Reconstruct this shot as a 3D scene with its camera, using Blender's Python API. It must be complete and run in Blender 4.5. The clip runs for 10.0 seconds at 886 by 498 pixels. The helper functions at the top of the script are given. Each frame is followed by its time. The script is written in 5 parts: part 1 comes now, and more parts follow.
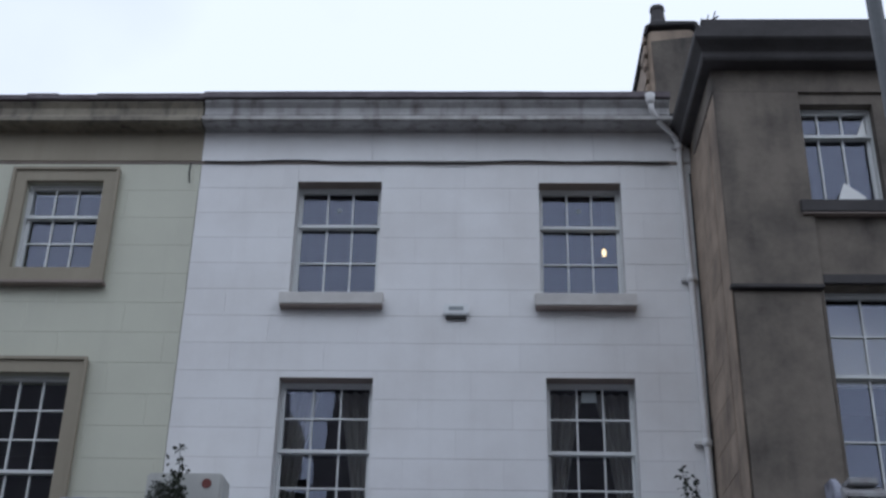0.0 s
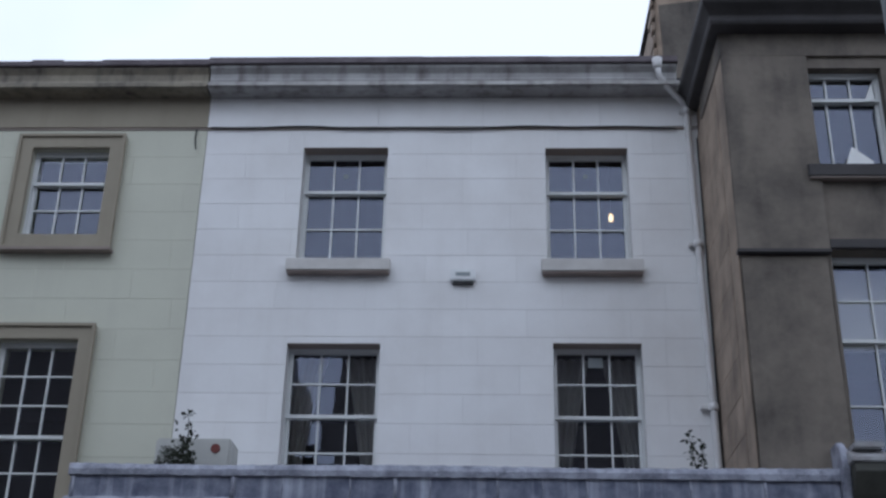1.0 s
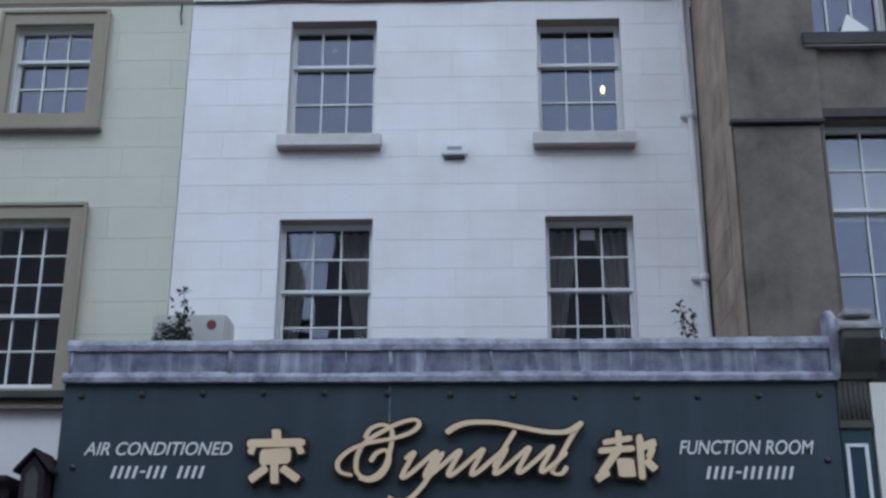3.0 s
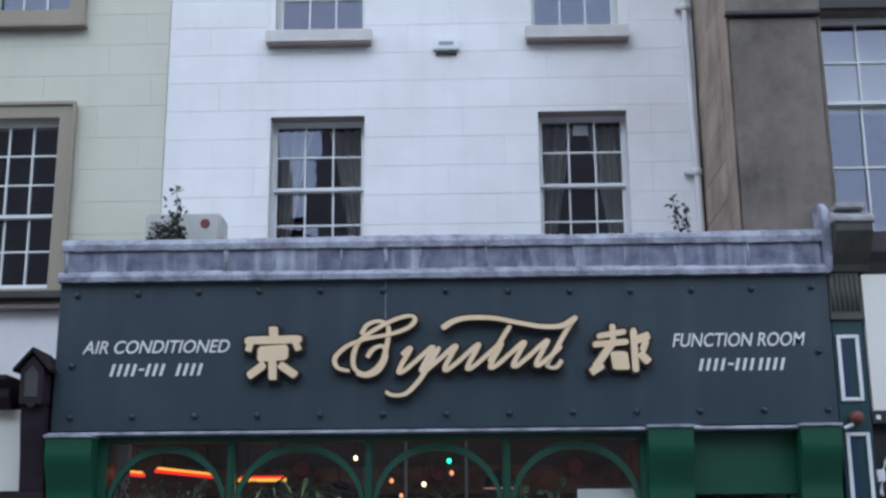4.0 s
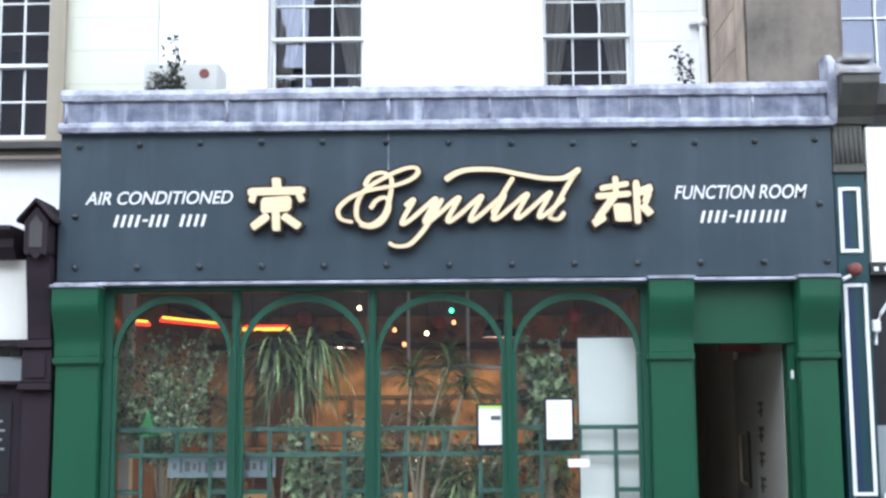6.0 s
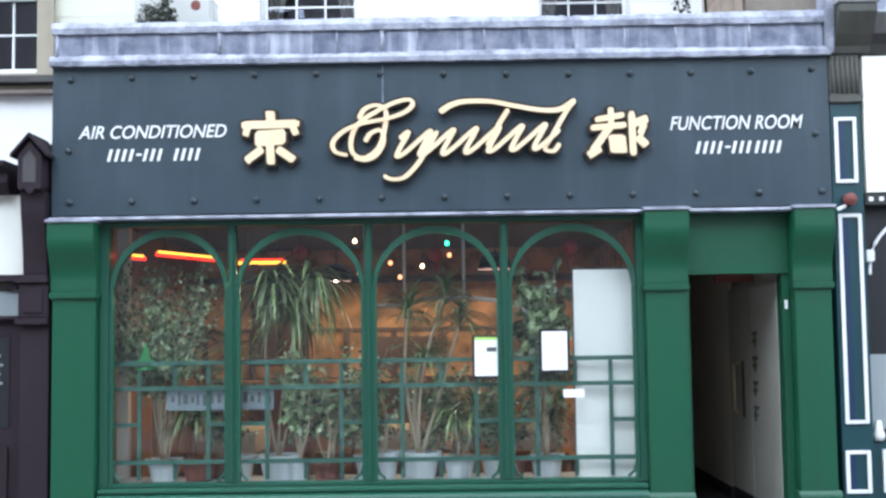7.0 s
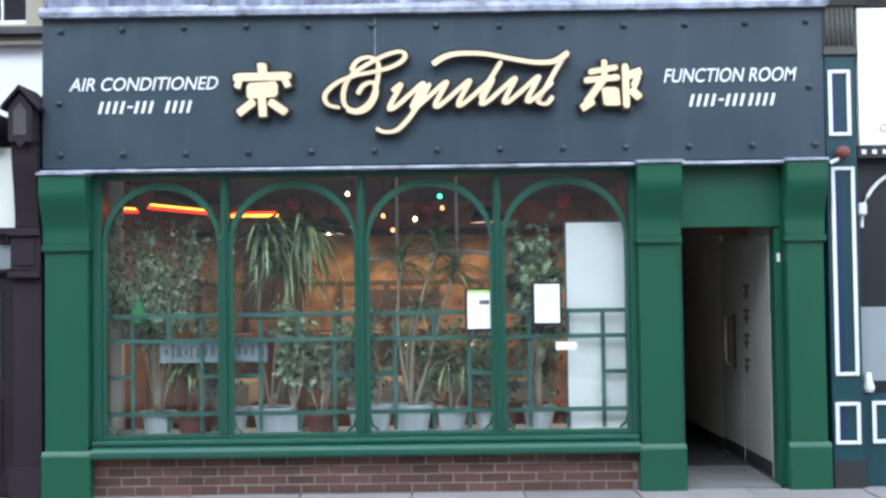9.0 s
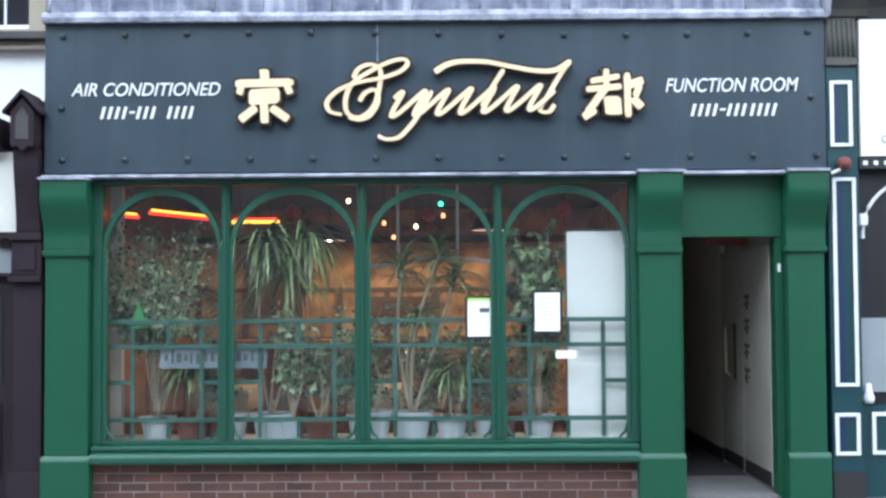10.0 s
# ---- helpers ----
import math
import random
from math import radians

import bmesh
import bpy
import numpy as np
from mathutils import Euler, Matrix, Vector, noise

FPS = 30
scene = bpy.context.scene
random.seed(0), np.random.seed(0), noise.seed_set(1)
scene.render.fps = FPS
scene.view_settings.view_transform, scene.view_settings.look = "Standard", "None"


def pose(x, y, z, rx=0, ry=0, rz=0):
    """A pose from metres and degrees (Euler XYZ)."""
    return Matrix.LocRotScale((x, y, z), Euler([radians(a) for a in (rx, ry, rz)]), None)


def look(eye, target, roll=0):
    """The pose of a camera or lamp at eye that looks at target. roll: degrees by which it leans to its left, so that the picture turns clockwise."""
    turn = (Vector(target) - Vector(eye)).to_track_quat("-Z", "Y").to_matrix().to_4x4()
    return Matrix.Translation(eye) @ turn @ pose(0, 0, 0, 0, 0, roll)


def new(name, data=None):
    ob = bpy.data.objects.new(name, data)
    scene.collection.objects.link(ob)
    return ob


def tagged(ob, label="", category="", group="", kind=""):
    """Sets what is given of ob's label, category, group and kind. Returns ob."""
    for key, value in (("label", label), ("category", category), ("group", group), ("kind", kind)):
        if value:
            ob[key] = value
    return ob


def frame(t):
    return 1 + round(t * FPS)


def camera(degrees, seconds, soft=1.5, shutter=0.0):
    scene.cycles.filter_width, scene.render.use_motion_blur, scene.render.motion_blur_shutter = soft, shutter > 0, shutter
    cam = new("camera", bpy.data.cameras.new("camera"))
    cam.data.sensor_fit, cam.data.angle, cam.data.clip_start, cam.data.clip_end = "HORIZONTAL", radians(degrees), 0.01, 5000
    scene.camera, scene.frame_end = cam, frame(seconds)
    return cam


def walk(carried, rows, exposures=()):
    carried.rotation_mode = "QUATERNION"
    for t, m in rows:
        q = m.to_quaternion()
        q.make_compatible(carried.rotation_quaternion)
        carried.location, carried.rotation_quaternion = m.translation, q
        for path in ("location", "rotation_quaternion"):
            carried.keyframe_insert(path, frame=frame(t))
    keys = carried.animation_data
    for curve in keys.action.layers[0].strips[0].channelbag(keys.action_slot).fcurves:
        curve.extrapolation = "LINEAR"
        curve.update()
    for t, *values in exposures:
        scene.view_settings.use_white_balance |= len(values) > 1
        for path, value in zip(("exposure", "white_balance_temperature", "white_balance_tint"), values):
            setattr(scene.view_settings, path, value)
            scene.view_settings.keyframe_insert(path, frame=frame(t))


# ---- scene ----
cam = camera(40.06, 10.0, soft=2.6)
# seconds, eye's place across the shop, yaw, pitch, lean to the right in degrees; the eye sways a little and tilts down
ROWS = [
    (0.0, 0.00, 2.22, 26.8, -1.23), (0.5, 0.00, 2.36, 26.12, -1.13), (1.0, 0.00, 2.53, 25.18, -1.19), (1.5, 0.00, 2.51, 23.76, -1.17), (2.0, 0.00, 2.62, 22.42, -0.81),
    (3.5, -0.04, 1.61, 17.1, 0.09), (4.0, -0.08, 1.32, 14.41, 0.47), (4.5, -0.13, 0.51, 11.69, 0.26), (5.0, -0.15, 0.61, 9.88, 0.03), (6.5, -0.19, 0.98, 5.93, 0.61),
    (7.0, -0.19, 0.69, 4.25, 0.78), (7.5, -0.19, 0.86, 3.65, 0.73), (8.0, -0.19, 0.71, 2.8, 0.78), (8.5, -0.19, 0.58, 2.14, 0.71), (9.0, -0.19, 0.38, 2.03, 0.8),
    (9.5, -0.19, 0.57, 2.21, 0.6), (10.0, -0.19, 0.41, 2.39, 0.35),
]
EXPOSURES = [(0.0, -1.22, 5150, 7), (1.0, -1.12, 5050, 7), (2.0, -0.95, 4960, 7), (3.5, -0.6, 4920, 6), (4.0, -0.35, 4970, 6), (4.5, 0.0, 5150, 5), (5.0, 0.42, 5300, 5), (6.5, 1.03, 5200, 4), (7.5, 0.97, 5100, 3), (10.0, 0.98, 5080, 3)]
walk(cam, [(t, pose(x, -9.85, 1.62, 0, 0, yaw) @ pose(0, 0, 0, 90 + pitch) @ pose(0, 0, 0, 0, 0, -lean)) for t, x, yaw, pitch, lean in ROWS], EXPOSURES)

# ---- light: bright overcast sky ----
world = bpy.data.worlds.new("overcast_sky")
scene.world = world
world.use_nodes = True
wn, wl = world.node_tree.nodes, world.node_tree.links
wn.clear()
sky = wn.new("ShaderNodeTexSky")
sky.sky_type = "NISHITA"
sky.sun_disc = False
sky.sun_elevation, sky.sun_rotation = radians(42), radians(200)
sky.dust_density = 3.0
cloud_coord = wn.new("ShaderNodeTexCoord")
cloud = wn.new("ShaderNodeTexNoise")
cloud.inputs["Scale"].default_value, cloud.inputs["Detail"].default_value = 1.6, 5.0
cloud_ramp = wn.new("ShaderNodeMapRange")
cloud_ramp.inputs[1].default_value, cloud_ramp.inputs[2].default_value = 0.3, 0.55
cloud_ramp.inputs[3].default_value, cloud_ramp.inputs[4].default_value = 0.62, 0.97
cloud_mix = wn.new("ShaderNodeMix")
cloud_mix.data_type = "RGBA"
cloud_mix.inputs[7].default_value = (22.0, 20.3, 19.4, 1)
background = wn.new("ShaderNodeBackground")
background.inputs["Strength"].default_value = 0.112
world_out = wn.new("ShaderNodeOutputWorld")
wl.new(cloud_coord.outputs["Generated"], cloud.inputs["Vector"])
wl.new(cloud.outputs[0], cloud_ramp.inputs[0])
wl.new(cloud_ramp.outputs[0], cloud_mix.inputs[0])
wl.new(sky.outputs[0], cloud_mix.inputs[6])
wl.new(cloud_mix.outputs[2], background.inputs["Color"])
wl.new(background.outputs[0], world_out.inputs[0])
sun = new("sun", bpy.data.lights.new("sun", "SUN"))
sun.data.energy, sun.data.angle, sun.data.color = 0.45, radians(25), (1.0, 0.97, 0.93)
sun.matrix_world = look((-4, -14, 14), (0, 0, 0))


def warm_lamp(name, x, y, z, watts, colour, size=0.06):
    lamp = new(name, bpy.data.lights.new(name, "POINT"))
    lamp.data.energy, lamp.data.color, lamp.data.shadow_soft_size = watts, colour, size
    lamp.location = (x, y, z)
    return lamp


# ---- materials ----
def mat(name, colour, rough=0.6, metal=0.0, dark=None, fine=40.0, coarse=1.3, amount=0.25, bump=0.15, streak=0.0, piece=0.0, grain=0.0, gloss_var=0.12, run_width=7.0, leaf=None):
    """A surface with broad stains, fine grain, optional runs down the wall, and a shade of its own for each piece."""
    m = bpy.data.materials.new(name)
    m.use_nodes = True
    n, l = m.node_tree.nodes, m.node_tree.links
    b = n["Principled BSDF"]
    geo = n.new("ShaderNodeNewGeometry")
    big = n.new("ShaderNodeTexNoise")
    big.inputs["Scale"].default_value, big.inputs["Detail"].default_value, big.inputs["Roughness"].default_value = coarse, 6.0, 0.62
    small = n.new("ShaderNodeTexNoise")
    small.inputs["Scale"].default_value, small.inputs["Detail"].default_value = fine, 4.0
    l.new(geo.outputs["Position"], big.inputs["Vector"])
    scaled = n.new("ShaderNodeMapping")
    scaled.inputs["Scale"].default_value = (1, 1, 1 if not grain else grain)
    l.new(geo.outputs["Position"], scaled.inputs["Vector"])
    l.new(scaled.outputs[0], small.inputs["Vector"])
    spread = n.new("ShaderNodeMapRange")
    spread.inputs[1].default_value, spread.inputs[2].default_value, spread.inputs[4].default_value = 0.38, 0.72, amount
    l.new(big.outputs[0], spread.inputs[0])
    mix = n.new("ShaderNodeMix")
    mix.data_type = "RGBA"
    mix.inputs[6].default_value = (*colour, 1)
    mix.inputs[7].default_value = (*(dark or [c * 0.45 for c in colour]), 1)
    factor = spread.outputs[0]
    if streak:
        flow = n.new("ShaderNodeMapping")
        flow.inputs["Scale"].default_value = (run_width, run_width, 0.35)
        runs = n.new("ShaderNodeTexNoise")
        runs.inputs["Scale"].default_value, runs.inputs["Detail"].default_value = 1.0, 5.0
        l.new(geo.outputs["Position"], flow.inputs["Vector"])
        l.new(flow.outputs[0], runs.inputs["Vector"])
        run_range = n.new("ShaderNodeMapRange")
        run_range.inputs[1].default_value, run_range.inputs[2].default_value, run_range.inputs[4].default_value = 0.5, 0.75, streak
        l.new(runs.outputs[0], run_range.inputs[0])
        add = n.new("ShaderNodeMath")
        add.operation, add.use_clamp = "ADD", True
        l.new(factor, add.inputs[0])
        l.new(run_range.outputs[0], add.inputs[1])
        factor = add.outputs[0]
    fleck = n.new("ShaderNodeMath")
    fleck.operation = "MULTIPLY_ADD"
    l.new(small.outputs[0], fleck.inputs[0])
    fleck.inputs[1].default_value, fleck.inputs[2].default_value = 0.16, -0.08
    total = n.new("ShaderNodeMath")
    total.operation, total.use_clamp = "ADD", True
    l.new(factor, total.inputs[0])
    l.new(fleck.outputs[0], total.inputs[1])
    l.new(total.outputs[0], mix.inputs[0])
    shade = mix.outputs[2]
    if piece:
        info = n.new("ShaderNodeObjectInfo")
        own = n.new("ShaderNodeMapRange")
        own.inputs[3].default_value, own.inputs[4].default_value = 1 - piece, 1 + piece
        l.new(info.outputs["Random"], own.inputs[0])
        hsv = n.new("ShaderNodeHueSaturation")
        l.new(own.outputs[0], hsv.inputs["Value"])
        l.new(shade, hsv.inputs["Color"])
        shade = hsv.outputs[0]
    # Brightness per leaf, used to paint lit and shaded leaves.
    if leaf:
        each = n.new("ShaderNodeMapRange")
        each.inputs[3].default_value, each.inputs[4].default_value = leaf
        l.new(geo.outputs["Random Per Island"], each.inputs[0])
        tone = n.new("ShaderNodeHueSaturation")
        l.new(each.outputs[0], tone.inputs["Value"])
        l.new(shade, tone.inputs["Color"])
        shade = tone.outputs[0]
    l.new(shade, b.inputs["Base Color"])
    b.inputs["Metallic"].default_value = metal
    gloss = n.new("ShaderNodeMapRange")
    gloss.inputs[3].default_value, gloss.inputs[4].default_value = max(rough - gloss_var, 0.03), min(rough + gloss_var, 1)
    l.new(small.outputs[0], gloss.inputs[0])
    l.new(gloss.outputs[0], b.inputs["Roughness"])
    if bump:
        relief = n.new("ShaderNodeBump")
        relief.inputs["Strength"].default_value, relief.inputs["Distance"].default_value = bump, 0.01
        l.new(total.outputs[0], relief.inputs["Height"])
        l.new(relief.outputs[0], b.inputs["Normal"])
    return m


def glow(name, colour, strength):
    m = bpy.data.materials.new(name)
    m.use_nodes = True
    b = m.node_tree.nodes["Principled BSDF"]
    b.inputs["Base Color"].default_value = (*colour, 1)
    b.inputs["Emission Color"].default_value = (*colour, 1)
    b.inputs["Emission Strength"].default_value = strength
    return m


def glass_mat(name, tint=(0.96, 0.98, 0.97), rough=0.0, wave=0.02, ior=1.75, sheen=(0.72, 0.77, 1.0)):
    m = bpy.data.materials.new(name)
    m.use_nodes = True
    n, l = m.node_tree.nodes, m.node_tree.links
    b = n["Principled BSDF"]
    b.inputs["Base Color"].default_value = (*tint, 1)
    b.inputs["Roughness"].default_value, b.inputs["IOR"].default_value = rough, ior
    b.inputs["Transmission Weight"].default_value = 1.0
    # The bluish tint puts the blue of a reflected sky into the glass.
    b.inputs["Specular Tint"].default_value = (*sheen, 1)
    ripple = n.new("ShaderNodeTexNoise")
    ripple.inputs["Scale"].default_value = 3.0
    relief = n.new("ShaderNodeBump")
    relief.inputs["Strength"].default_value, relief.inputs["Distance"].default_value = wave, 0.02
    geo = n.new("ShaderNodeNewGeometry")
    l.new(geo.outputs["Position"], ripple.inputs["Vector"])
    l.new(ripple.outputs[0], relief.inputs["Height"])
    l.new(relief.outputs[0], b.inputs["Normal"])
    return m


M_WHITE_WALL = mat("white_painted_stucco", (0.82, 0.815, 0.81), 0.8, dark=(0.6, 0.575, 0.55), amount=0.4, streak=0.1, coarse=1.1, fine=45, bump=0.3, piece=0.02)
M_JOINT = mat("scored_joint", (0.7, 0.69, 0.68), 0.9, dark=(0.5, 0.48, 0.45), amount=0.6, coarse=1.6)
M_CREAM_WALL = mat("cream_painted_stucco", (0.6, 0.6, 0.49), 0.8, dark=(0.44, 0.43, 0.36), amount=0.4, streak=0.12, coarse=0.8, fine=45, bump=0.2, piece=0.012)
M_CREAM_JOINT = mat("cream_scored_joint", (0.56, 0.55, 0.45), 0.9, amount=0.4)
M_TAN = mat("tan_painted_stone", (0.32, 0.285, 0.215), 0.75, dark=(0.22, 0.19, 0.14), amount=0.35, streak=0.25)
M_CORNICE = mat("weathered_cornice_stone", (0.42, 0.415, 0.41), 0.85, dark=(0.12, 0.105, 0.1), amount=0.6, streak=0.6, coarse=2.2, bump=0.3)
M_CORNICE_LIP = mat("worn_painted_lip", (0.52, 0.51, 0.49), 0.85, dark=(0.2, 0.18, 0.17), amount=0.7, streak=0.5, coarse=3.0, bump=0.3)
M_CORNICE_DARK = mat("blackened_gutter_edge", (0.16, 0.14, 0.15), 0.85, dark=(0.05, 0.035, 0.04), amount=0.7, coarse=3.5, bump=0.4)
M_CREAM_CORNICE = mat("cream_cornice_stone", (0.29, 0.26, 0.2), 0.85, dark=(0.07, 0.062, 0.055), amount=0.75, streak=0.65, coarse=2.2, bump=0.3)
M_DARK_STONE = mat("soot_dark_stone", (0.19, 0.165, 0.135), 0.9, dark=(0.052, 0.046, 0.042), amount=0.85, streak=0.5, coarse=1.5, fine=22, bump=0.55, piece=0.12, run_width=3.0)
M_SIDE_STONE = mat("buff_side_stone", (0.36, 0.285, 0.215), 0.9, dark=(0.13, 0.105, 0.085), amount=0.8, streak=0.35, coarse=2.2, bump=0.4, piece=0.1)
M_SOOT = mat("black_sooty_cornice", (0.075, 0.07, 0.07), 0.9, dark=(0.03, 0.028, 0.028), amount=0.6, coarse=2.0, bump=0.35)
M_SLATE = mat("roof_slate", (0.1, 0.1, 0.115), 0.7, amount=0.4)
M_SASH = mat("white_sash_paint", (0.72, 0.73, 0.72), 0.4, amount=0.15, fine=25, bump=0.05)
M_SILL = mat("painted_stone_sill", (0.62, 0.6, 0.57), 0.75, dark=(0.3, 0.28, 0.26), amount=0.4, coarse=3.0, bump=0.2)
# Brown for painted shade under lintels and sills, and for dark ledges and lines.
M_SOFFIT = mat("brown_shade_and_stain", (0.3, 0.25, 0.22), 0.85, amount=0.4)
M_GLASS = glass_mat("window_glass")
M_SHOP_GLASS = glass_mat("shop_plate_glass", (0.97, 0.99, 0.97), wave=0.008, ior=1.5, sheen=(0.85, 0.92, 1.0))
# Near-black plaster: the gloom of the unlit upper rooms is in the colour.
M_ROOM = mat("shade_dark_room_plaster", (0.05, 0.045, 0.045), 0.9, amount=0.3)
M_CURTAIN = mat("pale_net_curtain", (0.46, 0.44, 0.42), 0.9, amount=0.2, fine=90)
M_LEAD = mat("lead_sheet", (0.09, 0.1, 0.155), 0.6, metal=0.1, dark=(0.44, 0.46, 0.54), amount=0.5, streak=0.7, coarse=5.0, fine=70, bump=0.6, run_width=10.0)
M_LEAD_EDGE = mat("pale_lead_edge", (0.38, 0.39, 0.46), 0.5, metal=0.1, dark=(0.1, 0.105, 0.14), amount=0.95, coarse=6.0, fine=60, bump=0.9)
M_FASCIA = mat("dark_grey_green_fascia", (0.026, 0.042, 0.056), 0.42, dark=(0.05, 0.07, 0.088), amount=0.5, streak=0.5, coarse=1.6, bump=0.1, run_width=5.0)
M_BOLT = mat("fascia_bolt_head", (0.04, 0.05, 0.055), 0.4, metal=0.3)
M_GREEN = mat("gloss_green_paint", (0.012, 0.078, 0.036), 0.4, dark=(0.014, 0.056, 0.03), amount=0.4, streak=0.2, fine=20, bump=0.06)
M_GREEN_FRAME = mat("green_window_joinery", (0.017, 0.078, 0.046), 0.4, dark=(0.03, 0.085, 0.058), amount=0.5, fine=18, bump=0.06)
# Lattice green is lightened to carry the reflection veil of the glass before it.
M_LATTICE = mat("veiled_green_lattice", (0.045, 0.125, 0.095), 0.55, dark=(0.075, 0.15, 0.12), amount=0.35)
M_GOLD = mat("gold_sign_metal", (0.82, 0.65, 0.42), 0.45, metal=0.1, dark=(0.7, 0.5, 0.28), amount=0.4, fine=30, bump=0.03)
# Near-black brown that draws sign returns and their shadow as one outline.
M_GOLD_SIDE = mat("brown_sign_backing", (0.022, 0.013, 0.008), 0.6, amount=0.3)
M_LETTER = mat("white_sign_lettering", (0.78, 0.78, 0.76), 0.5, amount=0.1)
M_BRICK = mat("red_brown_brick", (0.115, 0.055, 0.04), 0.85, dark=(0.06, 0.036, 0.032), amount=0.5, coarse=5.0, bump=0.4, piece=0.3)
M_MORTAR = mat("grey_mortar", (0.26, 0.225, 0.205), 0.95, dark=(0.14, 0.11, 0.1), amount=0.6, coarse=3.0, bump=0.4)
M_BROWN = mat("dark_maroon_paint", (0.019, 0.012, 0.017), 0.65, dark=(0.034, 0.024, 0.032), amount=0.4)
M_BROWN.node_tree.nodes["Principled BSDF"].inputs["Specular IOR Level"].default_value = 0.25
M_BLUE = mat("dark_teal_paint", (0.012, 0.045, 0.055), 0.4, dark=(0.02, 0.06, 0.065), amount=0.3)
M_BLUE_PANEL = mat("deep_blue_panel_paint", (0.012, 0.03, 0.075), 0.4, amount=0.3)
M_PANEL_WHITE = mat("white_panel_trim", (0.75, 0.76, 0.76), 0.5, amount=0.1)
M_SIGN_WHITE = mat("white_sign_board", (0.78, 0.77, 0.7), 0.6, dark=(0.6, 0.58, 0.5), amount=0.25, streak=0.2)
M_PIPE = mat("white_painted_pipe", (0.66, 0.65, 0.64), 0.5, dark=(0.35, 0.32, 0.3), amount=0.3, coarse=4)
M_BLACK = mat("black_cable_rubber", (0.02, 0.02, 0.02), 0.6, amount=0.2)
M_ORANGE_ROOM = mat("orange_brown_room_wall", (0.5, 0.28, 0.13), 0.8, dark=(0.05, 0.038, 0.03), amount=0.95, coarse=3.4)
M_DARK_WOOD = mat("dark_stained_wood", (0.075, 0.042, 0.026), 0.45, dark=(0.03, 0.02, 0.015), amount=0.5, coarse=4, grain=0.15)
M_WOOD = mat("warm_brown_wood", (0.3, 0.16, 0.075), 0.45, dark=(0.08, 0.045, 0.028), amount=0.6, coarse=4, grain=0.15)
M_DARK_FLOOR = mat("dark_floor_mat", (0.04, 0.035, 0.035), 0.9, amount=0.3)
# In the hall, this pale tone makes up for missing light.
M_HALL = mat("hall_cream_plaster", (0.74, 0.69, 0.6), 0.8, amount=0.25)
M_DOOR = mat("off_white_door_paint", (0.44, 0.43, 0.39), 0.55, dark=(0.27, 0.26, 0.23), amount=0.5)
M_STEP = mat("worn_doorstep_stone", (0.17, 0.165, 0.16), 0.8, dark=(0.09, 0.088, 0.085), amount=0.5, coarse=4.0, bump=0.3)
M_MARK = mat("faded_brown_mark", (0.07, 0.064, 0.05), 0.7, dark=(0.16, 0.15, 0.13), amount=0.7, coarse=18.0)
# Ceiling colour carries the shade and the bluish reflection at the window tops.
M_DIM_CEILING = mat("shade_grey_ceiling", (0.055, 0.055, 0.065), 0.95, dark=(0.03, 0.028, 0.03), amount=0.5)
M_BRASS = mat("pale_brass_handle", (0.75, 0.62, 0.42), 0.45, metal=0.5, amount=0.2)
M_POT_WHITE = mat("white_plastic_pot", (0.64, 0.68, 0.71), 0.45, dark=(0.35, 0.38, 0.4), amount=0.4)
M_POT_RED = mat("terracotta_pot", (0.2, 0.075, 0.05), 0.8, amount=0.4)
M_SOIL = mat("potting_soil", (0.03, 0.02, 0.015), 0.95)
M_STEM = mat("pale_woody_stem", (0.46, 0.38, 0.27), 0.8, amount=0.4)
# Pale tones and a wide leaf range paint daylight caught among dark gaps.
M_LEAF_LONG = mat("dracaena_leaf", (0.1, 0.15, 0.055), 0.38, dark=(0.28, 0.32, 0.15), amount=0.8, coarse=14, fine=60, bump=0.05, leaf=(0.12, 2.1))
M_LEAF_SMALL = mat("ficus_leaf", (0.085, 0.13, 0.045), 0.3, dark=(0.44, 0.49, 0.32), amount=0.75, coarse=16, bump=0.05, leaf=(0.08, 2.15))
M_LEAF_DULL = mat("weed_leaf", (0.03, 0.038, 0.022), 0.7, dark=(0.02, 0.02, 0.016), amount=0.5, coarse=14)
M_STAR = mat("bright_green_foil", (0.07, 0.26, 0.08), 0.4, amount=0.3)
M_BOARD = mat("white_display_board", (0.88, 0.885, 0.86), 0.5, amount=0.08)
M_PAPER = mat("white_notice_paper", (0.85, 0.85, 0.83), 0.7, amount=0.05)
M_CARD_FRAME = mat("black_notice_frame", (0.015, 0.015, 0.018), 0.4)
M_LIME = mat("lime_paper_strip", (0.45, 0.7, 0.15), 0.6)
M_INK = mat("grey_ink", (0.1, 0.1, 0.1), 0.7)
M_PLATE = mat("grey_window_plate", (0.3, 0.33, 0.34), 0.4, amount=0.3)
M_CHAIR = mat("orange_chair_cloth", (0.5, 0.2, 0.05), 0.8, dark=(0.3, 0.11, 0.03), amount=0.4, fine=80)
M_CLOTH = mat("cream_table_cloth", (0.55, 0.45, 0.3), 0.8, amount=0.3)
M_DIM_PLATE = mat("dim_grey_plate", (0.27, 0.32, 0.36), 0.45, dark=(0.15, 0.18, 0.2), amount=0.5, coarse=8)
M_RED = mat("red_lantern_paper", (0.45, 0.03, 0.03), 0.6)
M_RUST = mat("rusty_red_box_paint", (0.16, 0.04, 0.032), 0.6, amount=0.5)
M_AC = mat("off_white_ac_casing", (0.5, 0.5, 0.47), 0.5, amount=0.3, streak=0.3)
